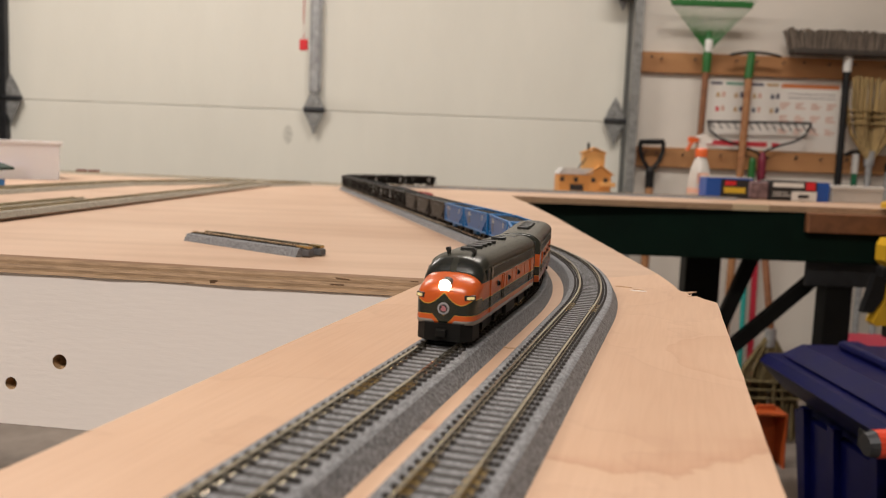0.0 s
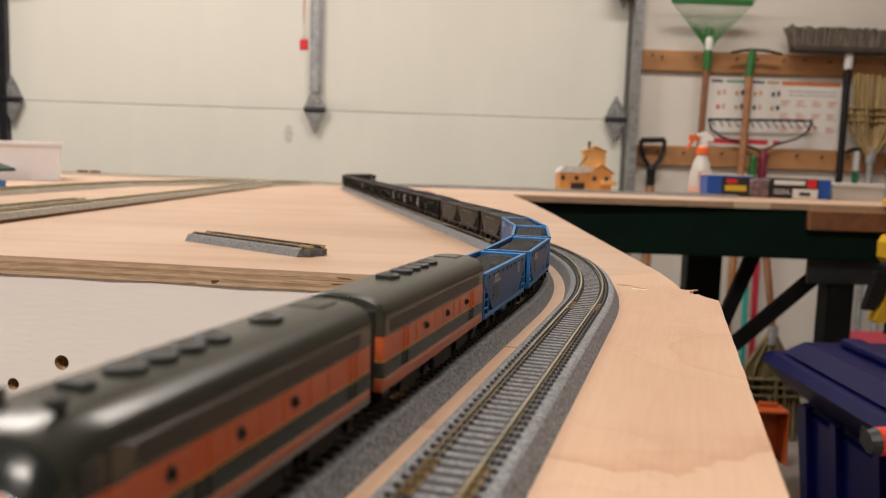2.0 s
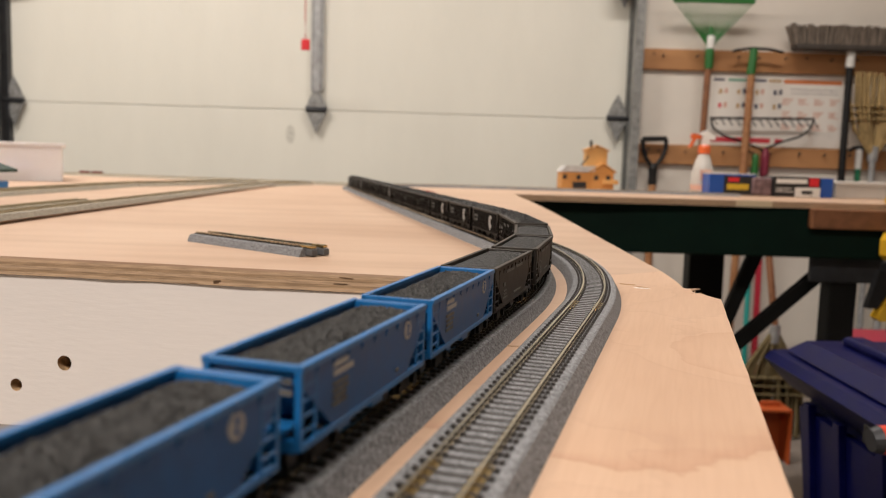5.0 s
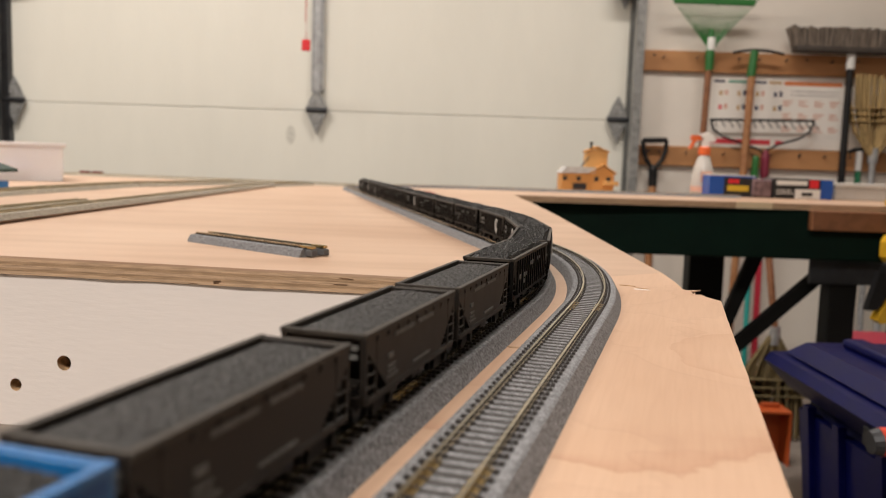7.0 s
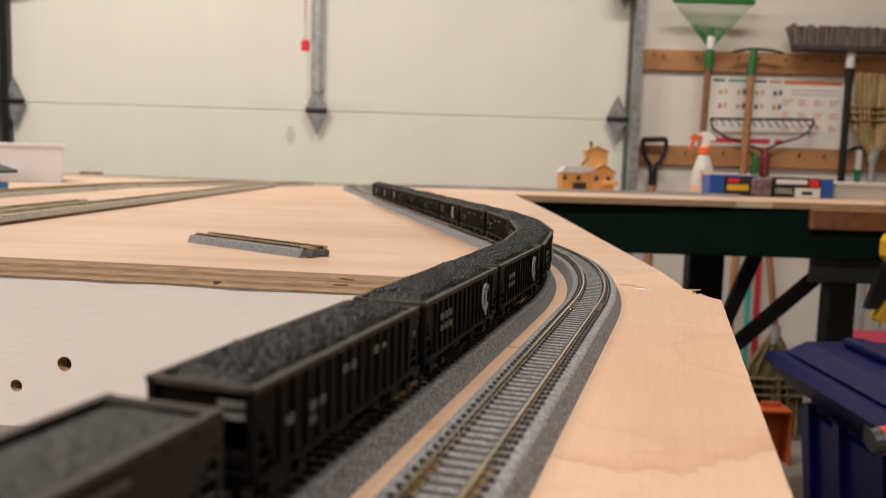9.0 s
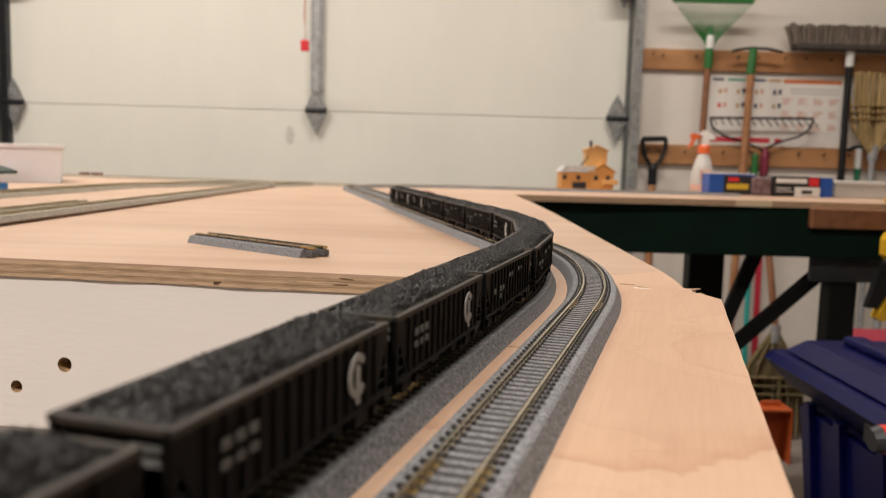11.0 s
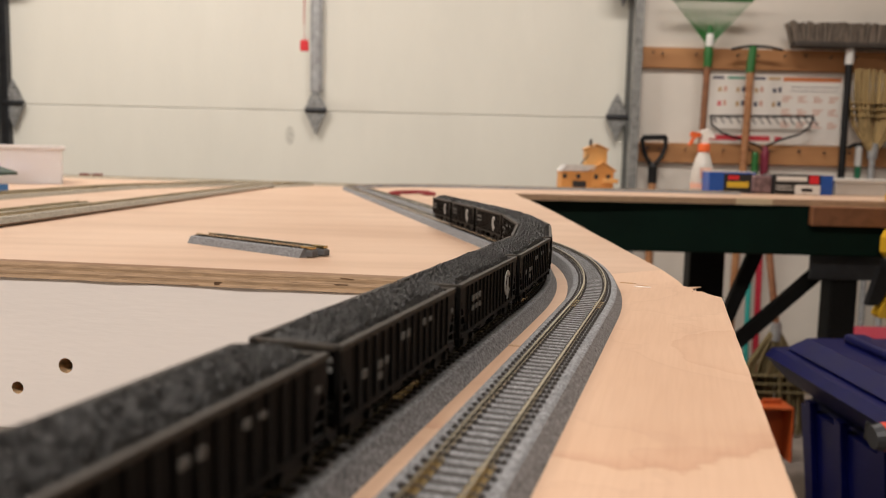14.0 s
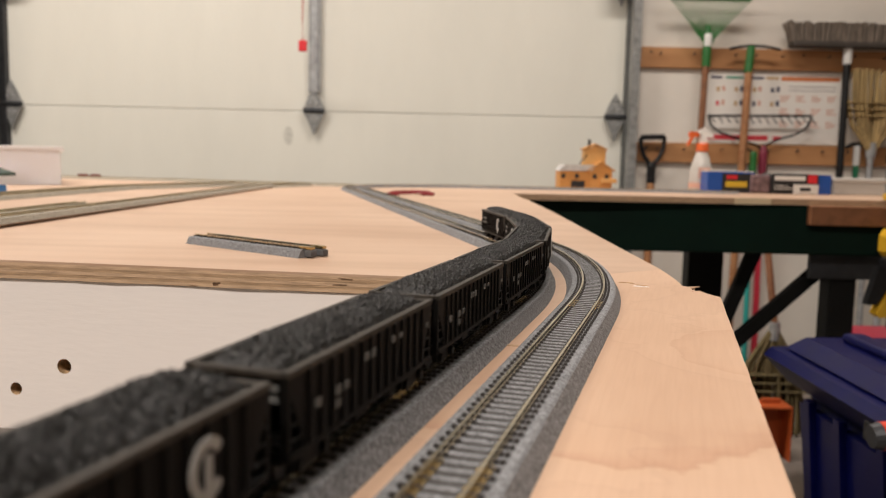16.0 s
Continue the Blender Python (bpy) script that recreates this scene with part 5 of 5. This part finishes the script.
edger = empty("lawn_edger", "edging tool with black head and green shaft", "garden tool", at=(1.621, WY - 0.06, T))
part("head", tube([(-0.042, 0, 0.150), (-0.02, 0, 0.163), (0.01, 0, 0.165), (0.034, 0, 0.155), (0.046, 0, 0.128)], 0.008), M_black, edger)
part("ferrule", rodded((0, 0, 0.080), (0, 0, 0.158), 0.0125), material("pale_ferrule", (0.58, 0.58, 0.56), 0.4), edger, "white ferrule")
part("shaft", rodded((0, 0, 0.09), (0.0, -0.03, FLOOR), 0.0115), material("dark_green_paint", (0.01, 0.13, 0.06), 0.45), edger, "dark green shaft")
pole = empty("metal_pole", "plain grey metal pole leaning on the wall", "pole", at=(1.76, WY - 0.05, T))
part("shaft", rodded((0, 0, 0.10), (-0.03, -0.05, FLOOR), 0.012), M_galv, pole)
part("cap", lathe(bmesh.new(), [(0.012, 0.09), (0.015, 0.10), (0.015, 0.125), (0.008, 0.13)], 12), M_black, pole)

dustpan = empty("dustpan", "orange plastic dustpan standing on the floor", "dustpan", at=(1.02, 2.42, 0))
M_orangep = material("orange_plastic", (0.48, 0.09, 0.02), 0.45, noise_scale=20, noise_amount=0.1)
part("pan", prismed([(-0.05, 0.0), (-0.048, 0.17), (0.048, 0.17), (0.05, 0.0), (0.046, 0.0), (0.044, 0.164), (-0.044, 0.164), (-0.046, 0.0)], "xz", -0.05, 0.03), M_orangep, dustpan)
part("back_plate", boxed(-0.048, 0.048, 0.024, 0.030, 0.0, 0.166, 0.002), M_orangep, dustpan)
part("handle", boxed(-0.03, 0.03, -0.006, 0.006, 0.165, 0.185, 0.004), M_orangep, dustpan)

# ---------------------------------------------------------------- on the shelf
toy = empty("toy_building", "small orange wooden model mill with grey roof", "model building", at=(0.36, 2.07, T))
M_toy = material("orange_siding", (0.62, 0.30, 0.085), 0.6, noise_scale=30, noise_amount=0.12, stretch=(1, 1, 8))
M_toylight = material("pale_orange_siding", (0.66, 0.36, 0.12), 0.6, noise_scale=30, noise_amount=0.1)
M_toyroof = material("grey_white_roof", (0.52, 0.51, 0.50), 0.6, noise_scale=60, noise_amount=0.15)
part("main_wall", prismed([(-0.068, 0.0), (-0.068, 0.044), (0.026, 0.044), (0.026, 0.0)], "xz", -0.035, 0.045), M_toy, toy)
part("gable_wall", prismed([(0.006, 0.0), (0.006, 0.046), (0.034, 0.064), (0.062, 0.046), (0.062, 0.0)], "xz", -0.038, 0.040), M_toy, toy)
part("roof", prismed([(-0.072, 0.044), (-0.058, 0.060), (0.020, 0.060), (0.012, 0.046)], "xz", -0.040, 0.048), M_toyroof, toy)
for a, b in (((0.000, 0.0445), (0.034, 0.0665)), ((0.034, 0.0665), (0.068, 0.0445))):
    part("roof_slope", prismed([a, b, (b[0], b[1] + 0.003), (a[0], a[1] + 0.003)], "xz", -0.042, 0.044), M_toy, toy)
part("tower", prismed([(-0.005, 0.055), (-0.005, 0.098), (0.021, 0.107), (0.048, 0.098), (0.048, 0.055)], "xz", -0.015, 0.030), M_toylight, toy)
part("tower_roof", prismed([(-0.009, 0.098), (0.021, 0.110), (0.052, 0.098), (0.052, 0.101), (0.021, 0.114), (-0.009, 0.101)], "xz", -0.018, 0.033), M_toy, toy)
part("chimney", rodded((0.008, 0.0, 0.104), (0.008, 0.0, 0.125), 0.0035), M_darkmetal, toy)
part("chute", rodded((-0.018, -0.02, 0.062), (0.0, -0.018, 0.085), 0.0018, n=6), M_darkmetal, toy)
part("loading_dock", boxed(0.034, 0.072, -0.048, -0.036, 0.016, 0.027, 0.001), M_toylight, toy)
part("doorway", boxed(-0.040, -0.006, -0.0362, -0.034, 0.004, 0.020), M_darkmetal, toy)
for x in (-0.060, -0.026, 0.018, 0.048):
    part("window_opening", boxed(x - 0.005, x + 0.005, -0.0385 if x > 0 else -0.0358, -0.034, 0.026, 0.037), M_darkmetal, toy)

spray = empty("spray_bottle", "half-full clear spray bottle with orange and white trigger head", "spray bottle", at=(0.652, 2.06, T))
M_clear = material("cloudy_plastic", (0.52, 0.50, 0.47), 0.3, noise_scale=20, noise_amount=0.05)
M_orangecap = material("orange_cap", (0.70, 0.13, 0.03), 0.4)
M_whitecap = material("white_cap", (0.75, 0.74, 0.72), 0.4)
part("bottle", lathe(bmesh.new(), [(0.025, 0), (0.0285, 0.004), (0.0285, 0.030), (0.026, 0.055), (0.020, 0.080), (0.014, 0.096), (0.012, 0.104)], 24), M_clear, spray, "cloudy plastic bottle", True)
part("liquid_band", lathe(bmesh.new(), [(0.0288, 0.008), (0.0290, 0.010), (0.0290, 0.020), (0.0288, 0.022)], 24), INK["pink"], spray, "pale orange label band")
part("label", prismed([(-0.014, 0.034), (0.014, 0.034), (0.014, 0.060), (-0.014, 0.060)], "xz", -0.0285, -0.0255), INK["pink"], spray)
part("cap", lathe(bmesh.new(), [(0.0145, 0.100), (0.0155, 0.104), (0.0155, 0.118), (0.013, 0.121)], 18), M_orangecap, spray)
part("sprayer_head", prismed([(-0.008, 0.120), (-0.006, 0.142), (-0.018, 0.150), (0.004, 0.158), (0.016, 0.152), (0.026, 0.138), (0.022, 0.134), (0.010, 0.136), (0.008, 0.120)], "xz", -0.009, 0.009), M_whitecap, spray)
part("trigger", prismed([(-0.010, 0.148), (-0.034, 0.150), (-0.036, 0.138), (-0.030, 0.136), (-0.040, 0.116), (-0.034, 0.114), (-0.024, 0.134), (-0.010, 0.138)], "xz", -0.006, 0.006), M_orangecap, spray)

M_boxblue = material("box_blue", (0.015, 0.08, 0.36), 0.35)
M_boxblack = material("box_black", (0.02, 0.02, 0.022), 0.35)
M_boxyellow = material("box_yellow", (0.60, 0.40, 0.03), 0.4)
M_boxwhite = material("box_white", (0.70, 0.69, 0.66), 0.4)
M_mauve = material("mauve_blister", (0.20, 0.13, 0.14), 0.25, noise_scale=60, noise_amount=0.4)
card = empty("carton", "blue and black carton with yellow and red print", "box", "cartons on the shelf", (0.700, 2.0, T))
part("box_body", boxed(-0.056, 0.058, -0.02, 0.05, 0.0, 0.051, 0.0015), M_boxblue, card)
part("print_panel", boxed(-0.020, 0.0585, -0.0215, -0.0195, 0.001, 0.047), M_boxblack, card)
part("print_bar", boxed(-0.012, 0.040, -0.0225, -0.0213, 0.014, 0.028), M_boxyellow, card)
part("print_bar", boxed(-0.010, 0.016, -0.0225, -0.0213, 0.033, 0.043), M_red, card)
part("top_flap", boxed(-0.056, 0.058, -0.0195, 0.05, 0.051, 0.053), M_boxwhite, card)
blister = empty("blister_pack", "mauve blister pack of small parts", "package", "cartons on the shelf", (0.775, 1.99, T))
part("card", boxed(-0.022, 0.022, 0.0, 0.05, 0.0, 0.042, 0.002), M_boxwhite, blister)
part("bubble", boxed(-0.028, 0.022, -0.016, 0.0, 0.001, 0.046, 0.006), M_mauve, blister)
card2 = empty("carton", "black carton with white and red labels and blue end", "box", "cartons on the shelf", (0.860, 1.99, T))
part("box_body", boxed(-0.062, 0.052, -0.02, 0.05, 0.0, 0.049, 0.0015), M_boxblack, card2)
part("print_bar", boxed(-0.056, 0.018, -0.0215, -0.0195, 0.033, 0.044), M_boxwhite, card2)
part("label_panel", boxed(-0.010, 0.051, -0.0215, -0.0195, 0.001, 0.024), M_boxwhite, card2)
part("print_bar", boxed(0.006, 0.032, -0.0225, -0.0213, 0.008, 0.016), M_boxblack, card2)
part("red_panel", boxed(0.024, 0.046, -0.0218, -0.0195, 0.027, 0.047), M_red, card2)
part("small_bar", boxed(-0.056, -0.014, -0.0215, -0.0195, 0.012, 0.014), M_boxwhite, card2)
part("small_bar", boxed(-0.056, -0.020, -0.0215, -0.0195, 0.019, 0.021), M_boxwhite, card2)
card3 = empty("carton", "plain blue carton end beside a black carton", "box", "cartons on the shelf", (0.930, 2.0, T))
part("box_body", boxed(-0.016, 0.018, -0.018, 0.05, 0.0, 0.048, 0.0015), M_boxblue, card3)
part("top_flap", boxed(-0.016, 0.018, -0.018, 0.05, 0.048, 0.0495), M_boxwhite, card3)
case = empty("plastic_case", "low cloudy plastic parts case", "case", at=(1.02, 2.02, T))
part("tray", boxed(-0.058, 0.07, -0.02, 0.05, 0.0, 0.030, 0.003), M_clear, case)
part("lid", boxed(-0.060, 0.072, -0.022, 0.052, 0.030, 0.042, 0.003), M_clear, case)
tape = tagged(part("tape_strip", boxed(-0.036, 0.040, -0.0004, 0.0, -0.0128, 0.0002), material("masking_tape", (0.72, 0.58, 0.38), 0.6)), "short strip of tan masking tape on plywood edge", "tape")
tape.matrix_world = pose(0.629, 1.6494, T, 0, 0, 3.46)

# ---------------------------------------------------------------- at the far left
bin_ = empty("storage_bin", "translucent white plastic storage bin with blue contents", "storage bin", at=(-0.932, 1.355, T + 0.0028), rz=25.0)
M_trans = bpy.data.materials.new("translucent_plastic")
M_trans.use_nodes = True
pb = M_trans.node_tree.nodes["Principled BSDF"]
pb.inputs["Base Color"].default_value = (0.93, 0.91, 0.91, 1)
pb.inputs["Roughness"].default_value = 0.35
pb.inputs["Transmission Weight"].default_value = 0.3
pb.inputs["IOR"].default_value = 1.2
for nm, a in (("front_wall", (-0.262, 0.262, -0.001, 0.001)), ("back_wall", (-0.262, 0.262, 0.299, 0.301)), ("side_wall", (-0.264, -0.262, -0.001, 0.301)), ("side_wall", (0.262, 0.264, -0.001, 0.301))):
    part(nm, boxed(*a, 0.0, 0.066), M_trans, bin_)
part("base", boxed(-0.262, 0.262, 0.001, 0.299, 0.0, 0.002), M_trans, bin_)
rim = bmesh.new()
for a in ((-0.270, 0.270, -0.007, -0.001), (-0.270, 0.270, 0.301, 0.307), (-0.270, -0.264, -0.001, 0.301), (0.264, 0.270, -0.001, 0.301)):
    box(rim, *a, 0.062, 0.069, 0.001)
part("rim", rim, M_trans, bin_)
part("contents", boxed(-0.20, 0.215, 0.002, 0.20, 0.0025, 0.026, 0.003), material("pale_blue_parts", (0.05, 0.24, 0.75), 0.5), bin_, "blue parts inside")

depot = empty("model_depot", "model station with dark green roof and blue base", "model building", at=(-0.692, 1.09, T + 0.0028))
M_deproof = material("dark_green_roof", (0.018, 0.045, 0.035), 0.6, noise_scale=80, noise_amount=0.2)
part("base", boxed(-0.10, 0.072, -0.03, 0.06, 0.0, 0.011, 0.001), material("bright_blue_base", (0.03, 0.22, 0.60), 0.5), depot, "bright blue base")
part("walls", boxed(-0.09, 0.055, -0.022, 0.052, 0.011, 0.024), M_maroon, depot)
part("roof", prismed([(-0.12, 0.026), (-0.05, 0.050), (0.010, 0.050), (0.080, 0.028), (0.080, 0.024), (-0.12, 0.022)], "xz", -0.04, 0.07), M_deproof, depot)
part("eave", boxed(-0.12, 0.078, -0.0402, -0.034, 0.0205, 0.0235), M_maroon, depot)

M_redtoy = material("red_toy_paint", (0.16, 0.035, 0.03), 0.5)
for x in (-0.872, -0.842):
    wag = empty("toy_wagon", "tiny dull red toy wagon", "toy wagon", "toy wagons", (x, 1.962, T))
    part("body", boxed(-0.011, 0.011, -0.008, 0.008, 0.003, 0.0115, 0.0015), M_redtoy, wag)
    for q in (-0.008, 0.008):
        part("wheel", rodded((q, -0.009, 0.003), (q, 0.009, 0.003), 0.003), M_black, wag)

clip = empty("wire_lead", "small tangle of red wire lead with clips", "wire", at=(-0.056, 1.405, T))
M_wire = material("red_wire", (0.26, 0.02, 0.03), 0.4)
part("wire", tube([(0.045 * math.cos(a) * (0.4 + 0.06 * k % 0.5), 0.012 * math.sin(a * 1.3) + 0.0016 * k, 0.003 + 0.004 * abs(math.sin(a * 0.7))) for k, a in enumerate([0.55 * i for i in range(26)])], 0.0016, 6), M_wire, clip)
for x, y, r in ((-0.030, -0.006, 25), (0.030, 0.010, -15)):
    ob = part("clip", boxed(-0.011, 0.011, -0.0035, 0.0035, 0.0004, 0.0065, 0.002), M_wire, clip)
    ob.matrix_local = pose(x, y, 0, 0, 0, r)

# ---------------------------------------------------------------- the bench and what stands under it
bench = empty("steel_bench", "dark green steel bench with black braced legs", "workbench", at=(0, 0, 0))
part("front_beam", boxed(0.143, 2.2, 1.662, 1.702, T - 0.115, T - 0.0127, 0.004), M_beam, bench)
part("side_beam", boxed(0.143, 0.183, 1.703, 2.05, T - 0.115, T - 0.0127, 0.004), M_beam, bench)
part("rear_beam", boxed(0.184, 2.2, 2.01, 2.05, T - 0.115, T - 0.0127, 0.004), M_beam, bench)
for x, y in ((0.828, 1.704), (0.60, 1.95), (2.1, 1.704), (2.1, 1.95)):
    part("leg", boxed(x, x + 0.056 if y < 1.8 else x + 0.085, y, y + 0.052, 0.0, T - 0.1155, 0.003), M_blackmatt, bench)


def bar(a, b, w, t, mat, parent, name="brace"):
    """A flat bar from a to b in a plane that faces the room."""
    a, b = Vector(a), Vector(b)
    ob = part(name, boxed(-w / 2, w / 2, -t / 2, t / 2, 0, (b - a).length, 0.002), mat, parent)
    d = b - a
    ob.matrix_local = Matrix.Translation(a) @ Matrix.Rotation(math.atan2(d.x, d.z), 4, "Y")
    return ob


bar((0.850, 1.750, T - 0.130), (0.517, 1.750, T - 0.4455), 0.030, 0.02, M_blackmatt, bench)
bar((0.699, 1.790, T - 0.1127), (0.585, 1.790, T - 0.417), 0.030, 0.02, M_blackmatt, bench)
part("corner_plate", boxed(0.775, 0.93, 1.6925, 1.7035, T - 0.169, T - 0.1155, 0.003), M_darkmetal, bench)
block = tagged(part("timber_block", boxed(0.748, 1.9, 1.640, 1.6615, T - 0.0525, T - 0.0127, 0.002), M_handledark), "bare brown timber packing strip under the shelf edge", "timber")

clamp = empty("bar_clamp", "yellow and black bar clamp on the shelf edge", "clamp", at=(0.9066, 1.607, T))
clamp.scale = (1.16, 1.16, 1.16)
M_yellow = material("yellow_clamp_paint", (0.62, 0.36, 0.02), 0.4)
part("bar", boxed(-0.004, 0.004, -0.006, 0.006, -0.22, 0.012, 0.001), M_darkmetal, clamp)
part("upper_jaw", prismed([(-0.002, 0.002), (-0.002, 0.012), (0.016, 0.018), (0.022, 0.002)], "xz", -0.012, 0.05), M_yellow, clamp)
part("jaw", prismed([(-0.020, -0.060), (-0.014, -0.048), (0.020, -0.046), (0.022, -0.098), (-0.012, -0.096), (-0.020, -0.086)], "xz", -0.014, 0.02), M_yellow, clamp)
part("screw_boss", boxed(-0.022, 0.018, -0.012, 0.012, -0.118, -0.0965, 0.004), M_black, clamp)
part("handle", prismed([(-0.010, -0.128), (0.020, -0.119), (0.022, -0.160), (-0.006, -0.198), (-0.024, -0.200), (-0.031, -0.194), (-0.026, -0.182), (-0.014, -0.160)], "xz", -0.012, 0.012), M_yellow, clamp)
part("trigger", prismed([(-0.030, -0.110), (-0.011, -0.1185), (-0.012, -0.150), (-0.030, -0.178), (-0.047, -0.178), (-0.044, -0.165)], "xz", -0.008, 0.008), M_black, clamp)

cart = empty("recycling_bin", "large deep blue plastic recycling bin with closed lid", "recycling bin", at=(0, 0, 0))
zr = T - 0.215
bm = bmesh.new()
lo = [(0.595, 0.93), (0.905, 0.93), (0.905, 1.175), (0.595, 1.175)]
hi = [(0.545, 0.885), (0.955, 0.885), (0.955, 1.215), (0.545, 1.215)]
vb = [bm.verts.new((x, y, 0.0)) for x, y in lo]
vt = [bm.verts.new((x, y, zr - 0.055)) for x, y in hi]
bm.faces.new(vb[::-1])
bm.faces.new(vt)
for i in range(4):
    bm.faces.new((vb[i], vb[(i + 1) % 4], vt[(i + 1) % 4], vt[i]))
bmesh.ops.bevel(bm, geom=list(bm.edges), offset=0.02, segments=3, affect="EDGES")
part("tub", bm, M_bluebin, cart)
bm = prismed([(0.505, zr - 0.012), (0.515, zr), (0.60, zr + 0.004), (0.90, zr + 0.004), (0.985, zr), (0.99, zr - 0.012), (0.955, zr - 0.054), (0.545, zr - 0.054)], "xz", 0.862, 1.235)
part("rim", bm, M_bluebin, cart)
part("lid", prismed([(0.53, zr + 0.0045), (0.56, zr + 0.020), (0.94, zr + 0.026), (0.97, zr + 0.0045)], "xz", 0.885, 1.215), M_bluebin, cart)
for x in (0.60, 0.70, 0.80):
    part("lid_ridge", boxed(x, x + 0.035, 0.90, 1.19, zr + 0.020, zr + 0.034, 0.006), M_bluebin, cart)
part("handle_recess", boxed(0.5035, 0.507, 0.90, 0.93, zr - 0.040, zr - 0.018, 0.001), M_black, cart)
for y in (0.95, 1.06, 1.15):
    part("tub_rib", prismed([(0.548, zr - 0.060), (0.536, zr - 0.060), (0.588, 0.02), (0.600, 0.02)], "xz", y - 0.008, y + 0.008), M_bluebin, cart)

stick = empty("capped_handle", "red tool handle with grey end cap leaning on the bin", "tool handle", at=(0.470, 0.8462, T - 0.224))
part("grip", rodded((0.007, 0, 0), (0.20, 0.0, 0.012), 0.0155, n=16), material("orange_red_plastic", (0.62, 0.05, 0.02), 0.35), stick)
part("end_cap", rodded((-0.003, 0, -0.001), (0.007, 0, 0), 0.0125, 0.0155, n=16), M_darkmetal, stick)

tote = empty("storage_tote", "grey storage tote with a crimson lid", "storage tote", at=(1.57, 2.48, 0))
part("tub", boxed(-0.28, 0.28, -0.17, 0.17, 0.0, 0.335, 0.012), material("grey_tote_plastic", (0.24, 0.24, 0.25), 0.4, noise_scale=10, noise_amount=0.1), tote)
part("lid", boxed(-0.30, 0.30, -0.19, 0.19, 0.335, 0.37, 0.008), material("crimson_lid", (0.48, 0.012, 0.055), 0.35), tote)


motions()
